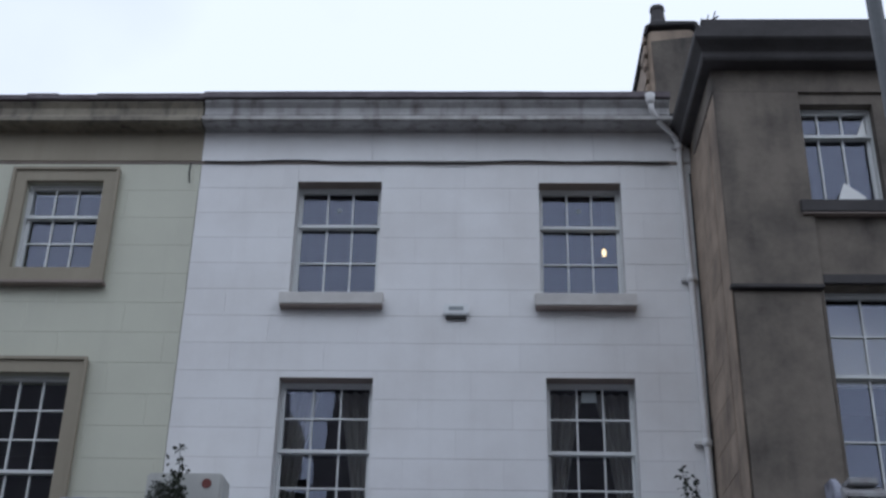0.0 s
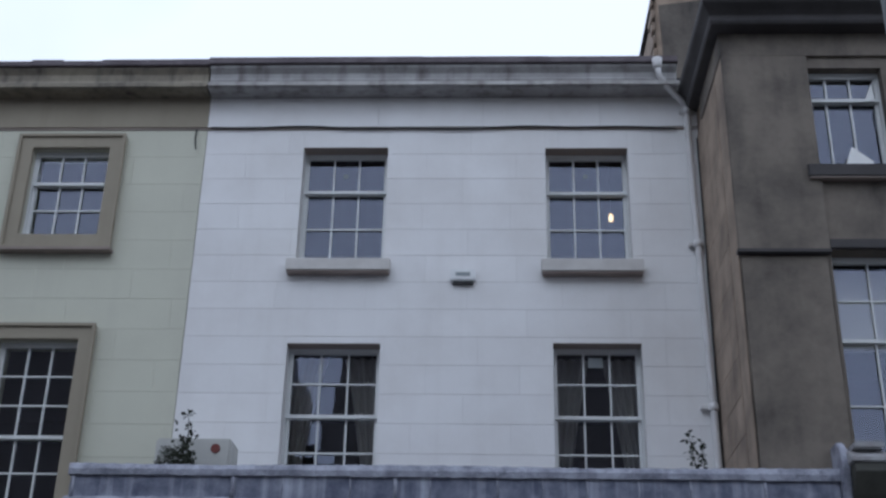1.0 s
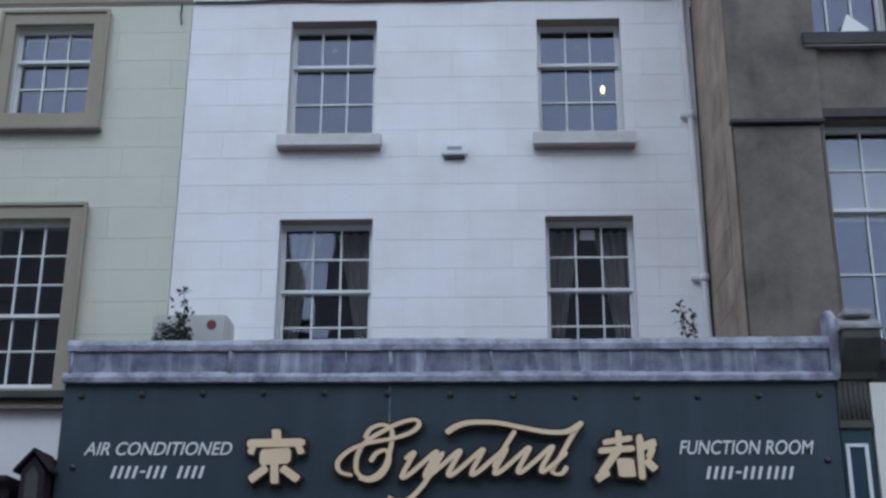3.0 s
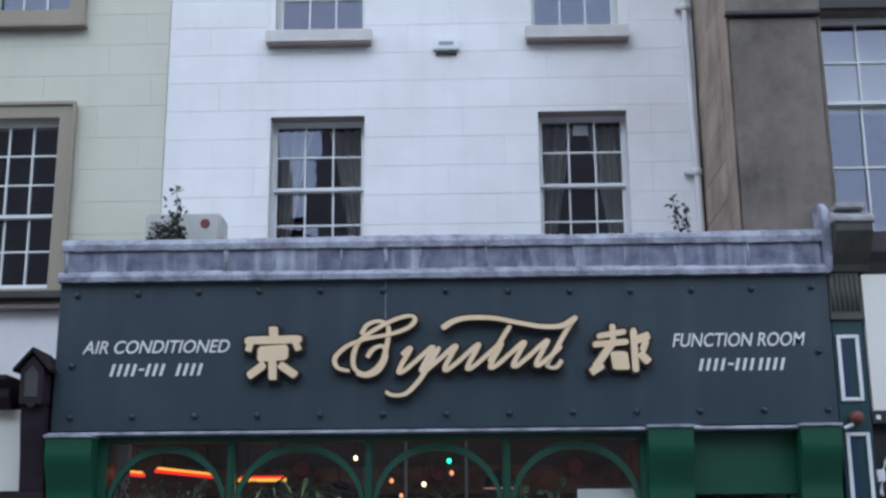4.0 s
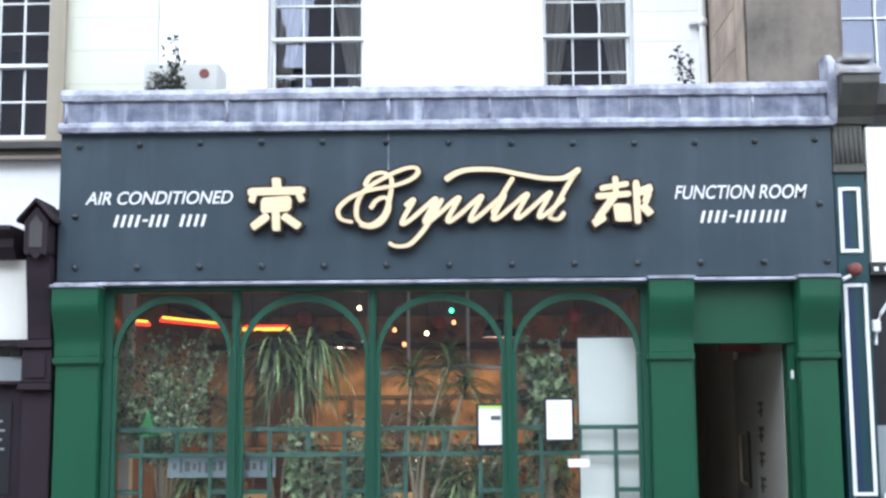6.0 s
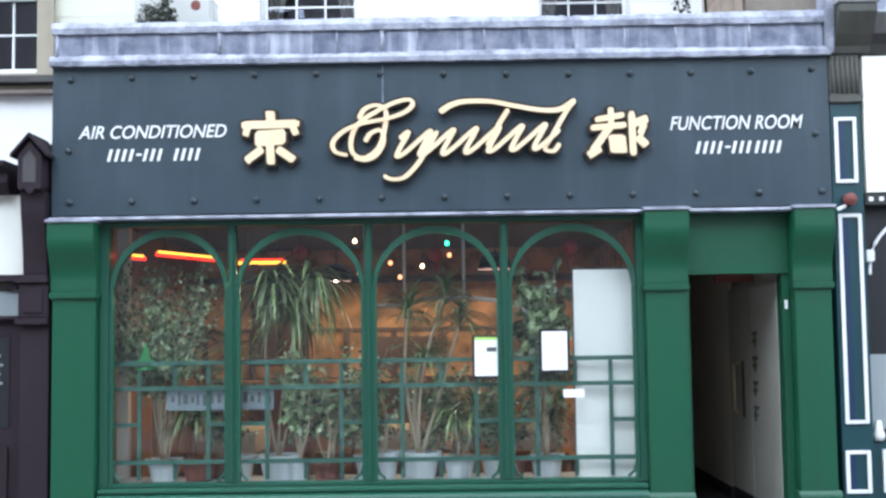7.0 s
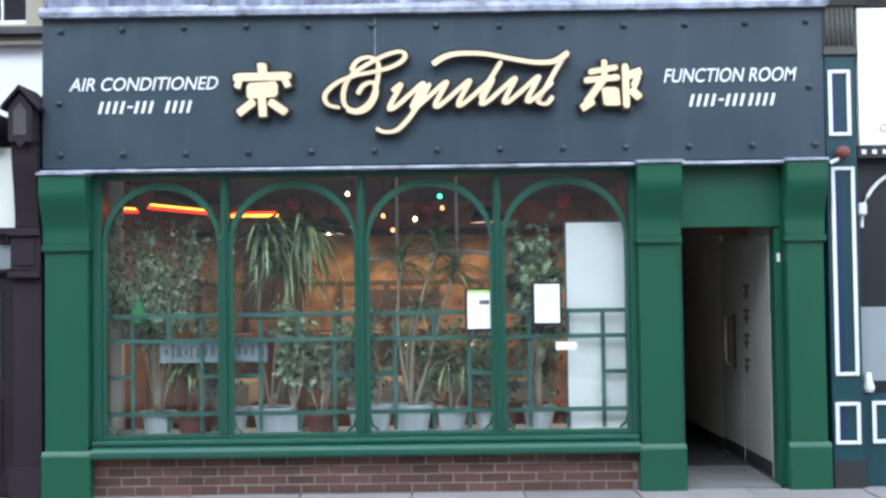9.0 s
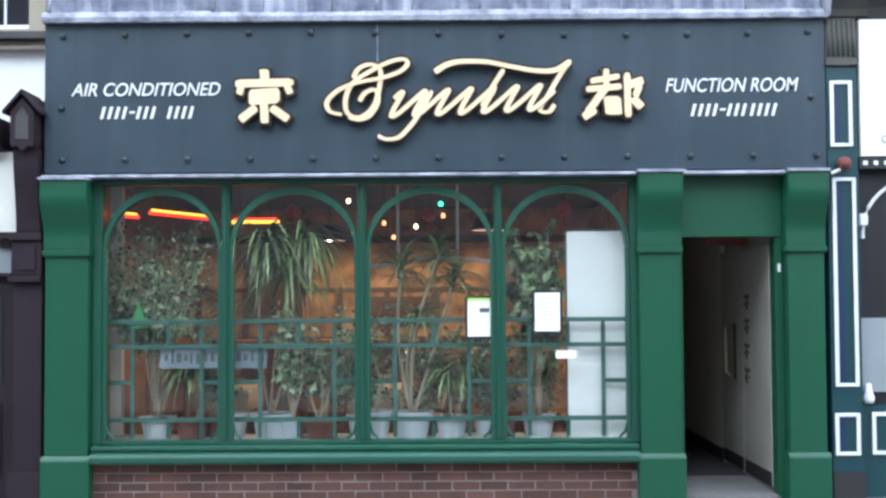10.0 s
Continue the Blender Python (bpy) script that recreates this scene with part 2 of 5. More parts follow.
M_PAVE = mat("worn_paving_stone", (0.21, 0.2, 0.195), 0.85, dark=(0.12, 0.115, 0.11), amount=0.45, coarse=2.5, bump=0.3, piece=0.12)
M_PAVE_JOINT = mat("paving_joint_grit", (0.12, 0.11, 0.1), 0.95)
M_ASPHALT = mat("asphalt", (0.05, 0.05, 0.052), 0.9, amount=0.4, fine=120, bump=0.5)
M_KERB = mat("granite_kerb", (0.3, 0.29, 0.28), 0.8, amount=0.4, bump=0.3)
M_OPPOSITE = mat("opposite_terrace_render", (0.2, 0.18, 0.16), 0.9, amount=0.5)
M_OPPOSITE_VEIL = mat("reflected_ground_floor_render", (0.22, 0.215, 0.21), 0.9, dark=(0.08, 0.08, 0.08), amount=0.8, coarse=0.5)
M_POST = mat("dark_grey_steel_post", (0.09, 0.095, 0.1), 0.5, metal=0.3, amount=0.3)
M_TILE_LEAD = mat("grey_bracket_top", (0.36, 0.36, 0.37), 0.6, dark=(0.1, 0.07, 0.06), amount=0.5, coarse=9)
M_BRACKET = mat("dull_olive_bracket_paint", (0.075, 0.075, 0.062), 0.6, dark=(0.03, 0.03, 0.027), amount=0.5, streak=0.4)
M_NEON_RED = glow("red_neon_tube", (0.9, 0.02, 0.006), 1.6)
M_NEON_YELLOW = glow("yellow_neon_tube", (1.0, 0.42, 0.03), 1.6)
M_BULB = glow("warm_bulb", (1.0, 0.62, 0.28), 5.0)
M_BULB_RED = glow("red_bulb", (1.0, 0.3, 0.1), 2.0)
M_BULB_GREEN = glow("green_bulb", (0.15, 1.0, 0.35), 4.0)


# ---- building helpers ----
def box(bm, x0, x1, y0, y1, z0, z1):
    vs = [bm.verts.new((x, y, z)) for x in (x0, x1) for y in (y0, y1) for z in (z0, z1)]
    for f in ((0, 1, 3, 2), (4, 6, 7, 5), (0, 4, 5, 1), (2, 3, 7, 6), (0, 2, 6, 4), (1, 5, 7, 3)):
        bm.faces.new([vs[i] for i in f])
    return bm


def boxes(*sizes):
    bm = bmesh.new()
    for s in sizes:
        box(bm, *s)
    return bm


def prism(profile, x0, x1, bm=None):
    """A moulding: a closed outline of (y, z), drawn out along x."""
    bm = bm or bmesh.new()
    a = [bm.verts.new((x0, y, z)) for y, z in profile]
    b = [bm.verts.new((x1, y, z)) for y, z in profile]
    bm.faces.new(a)
    bm.faces.new(b[::-1])
    for i in range(len(profile)):
        j = (i + 1) % len(profile)
        bm.faces.new((a[j], a[i], b[i], b[j]))
    return bm


def prism_y(profile, y0, y1, bm=None):
    """The same for an outline of (x, z) drawn out along y."""
    bm = bm or bmesh.new()
    a = [bm.verts.new((x, y0, z)) for x, z in profile]
    b = [bm.verts.new((x, y1, z)) for x, z in profile]
    bm.faces.new(a)
    bm.faces.new(b[::-1])
    for i in range(len(profile)):
        j = (i + 1) % len(profile)
        bm.faces.new((a[j], a[i], b[i], b[j]))
    return bm


def tube(points, radius, sides=10, bm=None, taper=1.0):
    """A round bar along points, its end thinner by taper."""
    bm = bm or bmesh.new()
    pts = [Vector(p) for p in points]
    rings = []
    for i, p in enumerate(pts):
        d = (pts[min(i + 1, len(pts) - 1)] - pts[max(i - 1, 0)]).normalized()
        side = d.cross(Vector((0.31, 0.17, 0.93) if abs(d.z) < 0.9 else (1, 0, 0))).normalized()
        up = side.cross(d)
        r = radius * (1 + (taper - 1) * i / max(len(pts) - 1, 1))
        rings.append([bm.verts.new(p + (side * math.cos(k * math.tau / sides) + up * math.sin(k * math.tau / sides)) * r) for k in range(sides)])
    for a, b in zip(rings, rings[1:]):
        for k in range(sides):
            bm.faces.new((a[k], a[(k + 1) % sides], b[(k + 1) % sides], b[k]))
    bm.faces.new(rings[0][::-1])
    bm.faces.new(rings[-1])
    return bm


def lathe(profile, cx, cy, sides=20, bm=None):
    """A turned body from (radius, z), closed at both ends."""
    bm = bm or bmesh.new()
    rings = [[bm.verts.new((cx + r * math.cos(k * math.tau / sides), cy + r * math.sin(k * math.tau / sides), z)) for k in range(sides)] for r, z in profile]
    for a, b in zip(rings, rings[1:]):
        for k in range(sides):
            bm.faces.new((a[k], a[(k + 1) % sides], b[(k + 1) % sides], b[k]))
    bm.faces.new(rings[0][::-1])
    bm.faces.new(rings[-1])
    return bm


def mesh_object(name, bm, material, bevel=0.0, smooth=False):
    bmesh.ops.recalc_face_normals(bm, faces=bm.faces)
    if bevel:
        bmesh.ops.bevel(bm, geom=[e for e in bm.edges if len(e.link_faces) == 2 and e.calc_face_angle(0) > 0.5], offset=bevel, segments=2, affect="EDGES", clamp_overlap=True)
    data = bpy.data.meshes.new(name)
    bm.to_mesh(data)
    bm.free()
    data.materials.append(material)
    if smooth:
        for p in data.polygons:
            p.use_smooth = True
    return new(name, data)


def part(name, bm, material, parent, label="", bevel=0.0, smooth=False, kind=""):
    ob = mesh_object(name, bm, material, bevel, smooth)
    ob.parent = parent
    return tagged(ob, label, kind=kind)


def thing(name, label, category, at=(0, 0, 0), group="", kind=""):
    """An empty at the thing's base; its parts are built in place."""
    ob = new(name)
    ob.empty_display_size = 0.1
    return tagged(ob, label, category, group, kind)


def solo(name, bm, material, label, category, bevel=0.0, smooth=False, group="", kind=""):
    return tagged(mesh_object(name, bm, material, bevel, smooth), label, category, group, kind)


def cut_rects(x0, x1, z0, z1, holes):
    """What is left of a rectangle once the holes are taken out."""
    rects = [(x0, x1, z0, z1)]
    for hx0, hx1, hz0, hz1 in holes:
        out = []
        for a, b, c, d in rects:
            if hx1 <= a or hx0 >= b or hz1 <= c or hz0 >= d:
                out.append((a, b, c, d))
                continue
            if a < hx0:
                out.append((a, hx0, c, d))
            if b > hx1:
                out.append((hx1, b, c, d))
            m0, m1 = max(a, hx0), min(b, hx1)
            if c < hz0:
                out.append((m0, m1, c, hz0))
            if d > hz1:
                out.append((m0, m1, hz1, d))
        rects = out
    return [r for r in rects if r[1] - r[0] > 0.02 and r[3] - r[2] > 0.02]


def holed_wall(x0, x1, y0, y1, z0, z1, holes):
    """A wall along x with openings right through it, as one closed body."""
    bm, made = bmesh.new(), {}
    xs = sorted({x0, x1, *[h[0] for h in holes], *[h[1] for h in holes]})
    zs = sorted({z0, z1, *[h[2] for h in holes], *[h[3] for h in holes]})

    def solid(i, j):
        if not (0 <= i < len(xs) - 1 and 0 <= j < len(zs) - 1):
            return False
        cx, cz = (xs[i] + xs[i + 1]) / 2, (zs[j] + zs[j + 1]) / 2
        return not any(h[0] < cx < h[1] and h[2] < cz < h[3] for h in holes)

    def corner(i, y, j):
        if (i, y, j) not in made:
            made[i, y, j] = bm.verts.new((xs[i], y, zs[j]))
        return made[i, y, j]

    for i in range(len(xs) - 1):
        for j in range(len(zs) - 1):
            if not solid(i, j):
                continue
            for y in (y0, y1):
                bm.faces.new([corner(i, y, j), corner(i + 1, y, j), corner(i + 1, y, j + 1), corner(i, y, j + 1)])
            for di, dj, a, b in ((-1, 0, (0, 0), (0, 1)), (1, 0, (1, 0), (1, 1)), (0, -1, (0, 0), (1, 0)), (0, 1, (0, 1), (1, 1))):
                if not solid(i + di, j + dj):
                    bm.faces.new([corner(i + a[0], y0, j + a[1]), corner(i + b[0], y0, j + b[1]), corner(i + b[0], y1, j + b[1]), corner(i + a[0], y1, j + a[1])])
    return bm


def ring(x0, x1, z0, z1, w, y0, y1, bm=None):
    """A rectangular frame in one piece, w wide, inside the outer size."""
    bm = bm or bmesh.new()
    loops = [[bm.verts.new((x, y, z)) for x, z in ((x0 + k, z0 + k), (x1 - k, z0 + k), (x1 - k, z1 - k), (x0 + k, z1 - k))] for k, y in ((0, y0), (w, y0), (w, y1), (0, y1))]
    for a in range(4):
        for c in range(4):
            p, q, d = loops[a], loops[(a + 1) % 4], (c + 1) % 4
            bm.faces.new((p[c], p[d], q[d], q[c]))
    return bm


def blocks(wall, material, x0, x1, y, z0, z1, course, length, holes, seed, gap=0.004, proud=0.007, gap_x=0.002):
    """Scored stucco or ashlar: slabs set proud of a wall, course by course, round the openings."""
    rnd = random.Random(seed)
    rows = max(1, round((z1 - z0) / course))
    step = (z1 - z0) / rows
    for i in range(rows):
        x = x0 - (length / 2 if i % 2 else 0)
        while x < x1:
            w = length * rnd.uniform(0.92, 1.08)
            a, b = max(x, x0), min(x + w, x1)
            if b - a > 0.05:
                for p, q, r, s in cut_rects(a, b, z0 + i * step, z0 + (i + 1) * step, holes):
                    part("block", boxes((p + gap_x / 2, q - gap_x / 2, y - proud, y + 0.004, r + gap / 2, s - gap / 2)), material, wall)
            x += w


def glass_pane(x0, x1, y, z0, z1, parent, material=M_GLASS, thick=0.004):
    ob = part("pane", boxes((x0 - (x0 + x1) / 2, x1 - (x0 + x1) / 2, -thick / 2, thick / 2, z0 - (z0 + z1) / 2, z1 - (z0 + z1) / 2)), material, parent)
    ob.location = ((x0 + x1) / 2, y, (z0 + z1) / 2)
    ob.rotation_euler = (radians(random.uniform(-0.5, 0.5)), 0, radians(random.uniform(-0.5, 0.5)))
    ob.visible_shadow = False
    return ob


def sash_window(house, x0, x1, z0, z1, y, meet, up_rows, low_rows, cols=3, sill=None, sill_mat=M_SILL, reveal=0.15, bar=0.017):
    """A box sash window set back in its opening: frame, two sliding sashes with glazing bars, panes and sill."""
    yf = y + reveal
    win = part("window", ring(x0, x1, z0, z1, 0.014, yf, yf + 0.12), M_SASH, house, "white-painted timber sash window", bevel=0.005)
    a, b = x0 + 0.016, x1 - 0.016
    for name, lo, hi, ys, rows in (("upper_sash", meet, z1 - 0.016, yf + 0.022, up_rows), ("lower_sash", z0 + 0.016, meet + 0.035, yf + 0.066, low_rows)):
        st = 0.03
        bm = boxes((a, a + st, ys, ys + 0.04, lo, hi), (b - st, b, ys, ys + 0.04, lo, hi), (a + st, b - st, ys, ys + 0.04, hi - 0.035, hi), (a + st, b - st, ys, ys + 0.04, lo, lo + (0.035 if name == "upper_sash" else 0.06)))
        gx0, gx1, gz0, gz1 = a + st, b - st, lo + (0.035 if name == "upper_sash" else 0.06), hi - 0.035
        for i in range(1, cols):
            x = gx0 + (gx1 - gx0) * i / cols
            box(bm, x - bar / 2, x + bar / 2, ys + 0.004, ys + 0.036, gz0, gz1)
        for j in range(1, rows):
            z = gz0 + (gz1 - gz0) * j / rows
            for i in range(cols):
                box(bm, gx0 + (gx1 - gx0) * i / cols + (bar / 2 if i else 0), gx0 + (gx1 - gx0) * (i + 1) / cols - (bar / 2 if i < cols - 1 else 0), ys + 0.006, ys + 0.034, z - bar / 2, z + bar / 2)
        part(name, bm, M_SASH, win)
        for i in range(cols):
            for j in range(rows):
                glass_pane(gx0 + (gx1 - gx0) * i / cols - 0.004, gx0 + (gx1 - gx0) * (i + 1) / cols + 0.004, ys + 0.033, gz0 + (gz1 - gz0) * j / rows - 0.004, gz0 + (gz1 - gz0) * (j + 1) / rows + 0.004, win)
    if sill:
        sx0, sx1, sz0, sz1, out = sill
        part("sill", prism([(y - out, sz0), (y - out, sz1 - 0.015), (y - out + 0.02, sz1), (yf - 0.002, sz1 + 0.01), (yf - 0.002, sz1 - 0.05), (y - 0.014, sz1 - 0.05), (y - 0.014, sz0 + 0.01), (y - out + 0.03, sz0 + 0.012)], sx0, sx1), sill_mat, win, "painted stone sill, darker at its foot", bevel=0.006)
        # Dark strip: mostly the sill's shadow, put in as colour, with some dirt.
        part("under_sill_shade", boxes((sx0 + 0.01, sx1 - 0.01, y - out + 0.012, y - 0.012, sz0 - 0.016, sz0 - 0.001)), M_SOFFIT, win, "dark strip for the shade and some dirt under the sill")
    return win

# ---- ground and street ----
YB = 1.65   # plane of the two stuccoed houses
YD = 0.2    # plane of the stone house, which stands further out
ground = solo("ground", boxes((-600, 600, -600, 600, -0.4, -0.14)), M_ASPHALT, "dark grey asphalt street running past the shops", "ground", kind="structure")
pavement = solo("pavement", boxes((-30, 30, -2.42, 0.34, -0.135, -0.03)), M_PAVE_JOINT, "worn grey paving along the shop fronts", "pavement", kind="structure")
kerb = solo("kerb", boxes((-30, 30, -2.6, -2.424, -0.138, -0.012)), M_KERB, "pale granite kerb beside the road", "kerb", bevel=0.015, kind="structure")
far_pavement = solo("far_pavement", boxes((-30, 30, -13.0, -8.2, -0.136, -0.02)), M_PAVE, "paved footway across the road", "pavement", bevel=0.01, kind="structure")
# Unseen terrace, added: its heights and gaps shape reflections and block low sky.
opposite = thing("unseen_terrace", "unseen plain terrace added across the road to shape window reflections", "building", kind="structure")
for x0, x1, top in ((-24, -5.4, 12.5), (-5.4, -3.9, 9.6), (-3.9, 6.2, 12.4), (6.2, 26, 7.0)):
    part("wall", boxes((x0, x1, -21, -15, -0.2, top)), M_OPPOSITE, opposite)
    # Added front whose reflection lays a faint veil over the shop windows.
    part("ground_floor", boxes((x0, x1, -14.998, -14.96, -0.2, 5.6)), M_OPPOSITE_VEIL, opposite, "added ground floor that veils the shop glass by reflection")
    part("roof", prism([(-21, top), (-14.8, top), (-18, top + 0.8)], x0, x1), M_SLATE, opposite)

# ---- white house ----
WX0, WX1 = -3.135, 2.236
white = thing("white_terraced_house", "white-painted stucco terraced house with four sash windows", "house")
W_HOLES = [(-2.05, -1.13, 6.88, 8.25), (0.58, 1.465, 6.88, 8.24), (-2.07, -1.125, 4.47, 5.97), (0.62, 1.505, 4.47, 5.985)]
w_wall = part("wall", holed_wall(WX0, WX1, YB, YB + 0.3, 3.2, 9.1, W_HOLES), M_JOINT, white)
for a, b in ((WX0, -1.25), (-1.246, -0.1), (-0.096, 1.18), (1.184, WX1)):
    part("frieze_panel", boxes((a, b, YB - 0.03, YB + 0.003, 8.5, 8.87)), M_WHITE_WALL, white, bevel=0.003)
part("string_line", boxes((WX0, WX1 - 0.1, YB - 0.02, YB + 0.002, 8.472, 8.497)), M_SOFFIT, white, "dark line below the frieze")
part("cornice", prism([(YB + 0.1, 8.868), (YB - 0.25, 8.868), (YB - 0.27, 8.88), (YB - 0.27, 8.925), (YB - 0.24, 8.94), (YB - 0.2, 8.97), (YB - 0.21, 9.0), (YB - 0.2, 9.02), (YB - 0.2, 9.08), (YB - 0.25, 9.13), (YB - 0.26, 9.16), (YB + 0.1, 9.16)], WX0 + 0.012, WX1 - 0.22), M_CORNICE, white, "weathered grey moulded cornice", bevel=0.004)
part("cornice_lip", boxes((WX0 + 0.012, WX1 - 0.2, YB - 0.285, YB - 0.271, 8.878, 8.928)), M_CORNICE_LIP, white, "pale painted lip of the cornice", bevel=0.004)
gutter = bmesh.new()
rnd = random.Random(5)
x = WX0
while x < WX1 - 0.24:
    w = min(rnd.uniform(0.5, 0.9), WX1 - 0.22 - x)
    lift = rnd.uniform(-0.004, 0.005)
    box(gutter, x, x + w + 0.01, YB - 0.29 + lift * 0.3, YB + 0.2, 9.165 + lift * 0.3, 9.245 + lift)
    x += w
part("gutter_edge", gutter, M_CORNICE_DARK, white, "blackened uneven gutter edge", bevel=0.006)
part("roof", prism([(YB + 0.02, 9.15), (YB + 3.6, 10.0), (YB + 6.5, 9.15)], WX0, WX1), M_SLATE, white)
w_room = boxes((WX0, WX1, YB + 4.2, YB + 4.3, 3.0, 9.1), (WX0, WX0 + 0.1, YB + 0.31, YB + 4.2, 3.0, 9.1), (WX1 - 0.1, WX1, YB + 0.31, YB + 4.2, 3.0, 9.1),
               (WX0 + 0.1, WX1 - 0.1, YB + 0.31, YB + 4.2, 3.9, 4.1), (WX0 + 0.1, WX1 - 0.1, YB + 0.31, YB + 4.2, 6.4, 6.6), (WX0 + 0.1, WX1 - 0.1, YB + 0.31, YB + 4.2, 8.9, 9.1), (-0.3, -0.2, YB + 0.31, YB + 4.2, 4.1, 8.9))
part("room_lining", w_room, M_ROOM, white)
sash_window(white, *W_HOLES[0], YB, 7.775, 1, 2, sill=(-2.13, -1.05, 6.735, 6.878, 0.13))
sash_window(white, *W_HOLES[1], YB, 7.765, 1, 2, sill=(0.515, 1.56, 6.73, 6.878, 0.13))
sash_window(white, *W_HOLES[2], YB, 5.24, 2, 2, sill=(-2.15, -1.05, 4.3, 4.468, 0.12))
sash_window(white, *W_HOLES[3], YB, 5.245, 2, 2, sill=(0.54, 1.58, 4.3, 4.468, 0.12))
# Thin brown sheets paint the reveal shadow under each lintel.
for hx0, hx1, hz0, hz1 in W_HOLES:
    part("lintel_shade", boxes((hx0 + 0.002, hx1 - 0.002, YB - 0.008, YB + 0.148, hz1 - 0.006, hz1 - 0.001)), M_SOFFIT, white, "underside of the lintel with its shade painted brown")

# ---- cream house ----
CX0, CX1 = -8.6, -3.139
cream = thing("cream_terraced_house", "cream-painted stucco terraced house with tan window surrounds", "house")
C_HOLES = [(-5.03, -4.18, 7.17, 8.22), (-5.03, -4.2, 4.22, 5.98), (-7.6, -6.75, 7.17, 8.22), (-7.6, -6.75, 4.22, 5.98)]
c_wall = part("wall", holed_wall(CX0, CX1, YB, YB + 0.3, 2.9, 9.1, C_HOLES), M_CREAM_JOINT, cream)
part("frieze", boxes((CX0, CX1, YB - 0.03, YB + 0.003, 8.5, 8.87)), M_TAN, cream, "tan-painted frieze band")
part("string_line", boxes((CX0, CX1, YB - 0.018, YB + 0.002, 8.472, 8.497)), M_SOFFIT, cream)
part("cornice", prism([(YB + 0.1, 8.868), (YB - 0.23, 8.868), (YB - 0.25, 8.88), (YB - 0.25, 8.925), (YB - 0.22, 8.94), (YB - 0.19, 9.0), (YB - 0.19, 9.08), (YB - 0.23, 9.13), (YB - 0.24, 9.15), (YB + 0.1, 9.15)], CX0, CX1 - 0.004), M_CREAM_CORNICE, cream, "weathered cream cornice", bevel=0.004)
part("cornice_lip", boxes((CX0, CX1 - 0.004, YB - 0.265, YB - 0.251, 8.878, 8.928)), M_CREAM_CORNICE, cream, "pale painted lip of the cornice", bevel=0.004)
gutter = bmesh.new()
x = CX0
while x < CX1 - 0.02:
    w = min(rnd.uniform(0.35, 0.8), CX1 - 0.006 - x)
    lift = rnd.uniform(-0.012, 0.012)
    box(gutter, x, x + w + 0.01, YB - 0.27, YB + 0.2, 9.155 + lift * 0.3, 9.23 + lift)
    x += w
part("gutter_edge", gutter, M_CORNICE_DARK, cream, "blackened broken gutter edge", bevel=0.008)
part("roof", prism([(YB + 0.02, 9.14), (YB + 3.6, 9.98), (YB + 6.5, 9.14)], CX0, CX1), M_SLATE, cream)
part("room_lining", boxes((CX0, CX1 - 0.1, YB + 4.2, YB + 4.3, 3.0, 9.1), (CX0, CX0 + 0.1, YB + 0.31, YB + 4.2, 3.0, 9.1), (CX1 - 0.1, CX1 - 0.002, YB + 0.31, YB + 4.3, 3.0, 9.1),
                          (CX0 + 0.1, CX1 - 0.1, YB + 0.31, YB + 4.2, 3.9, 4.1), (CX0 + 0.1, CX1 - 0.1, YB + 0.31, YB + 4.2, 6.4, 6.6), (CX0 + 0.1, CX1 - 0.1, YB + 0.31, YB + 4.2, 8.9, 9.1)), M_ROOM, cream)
for i, (hx0, hx1, hz0, hz1) in enumerate(C_HOLES):
    tall = hz0 < 6
    sash_window(cream, hx0, hx1, hz0, hz1, YB, 7.82 if not tall else 4.97, 1 if not tall else 3, 2 if not tall else 2, reveal=0.04)
    s, foot = 0.16, (0.0 if tall else 0.14)
    low = hz0 - (s if not tall else 0.06)
    sur = part("window_surround", ring(hx0 - s, hx1 + s, hz0 - s, hz1 + s, s, YB - 0.07, YB - 0.01), M_TAN, cream, "tan-painted moulded window surround", bevel=0.006)
    part("surround_edge", ring(hx0 - s - 0.012, hx1 + s + 0.012, hz0 - s - 0.012, hz1 + s + 0.012, 0.04, YB - 0.095, YB - 0.071), M_TAN, sur, bevel=0.006)
    part("window_ledge", boxes((hx0 - s - 0.03, hx1 + s + 0.03, YB - 0.13, YB - 0.014, hz0 - s - 0.05, hz0 - s - 0.014)), M_SOFFIT, cream, "dark brown ledge", bevel=0.005)
part("ground_floor_wall", boxes((CX0, -3.53, YB, YB + 0.3, -0.1, 2.898)), M_CREAM_WALL, cream)
part("lower_wall", boxes((CX0, CX1 - 0.003, YB - 0.012, YB - 0.002, 2.9, 4.098)), M_WHITE_WALL, cream, "white-painted lower wall", bevel=0.003)
part("roof_ledge", boxes((CX0, -3.6, YB - 0.2, YB - 0.014, 4.1, 4.17)), M_SOOT, cream, "dark ledge under the tall window", bevel=0.006)

# ---- stone house ----
SX0, SX1 = 2.242, 9.0
stone = thing("stone_terraced_house", "soot-darkened stone terraced house standing further out", "house")
S_HOLES = [(2.97, 3.76, 7.2, 8.3), (3.06, 4.1, 4.3, 6.34), (5.2, 6.0, 7.2, 8.3), (5.2, 6.2, 4.3, 6.34)]
s_wall = part("wall", holed_wall(SX0, SX1, YD, YD + 0.34, 3.905, 8.8, S_HOLES), M_DARK_STONE, stone)
s_side = part("side_wall", boxes((SX0, SX0 + 0.3, YD + 0.342, 7.0, 3.905, 8.8)), M_SIDE_STONE, stone, "buff ashlar side wall")
part("ground_floor_wall", boxes((2.87, SX1, YD + 0.004, YD + 0.34, -0.1, 3.902)), M_DARK_STONE, stone)
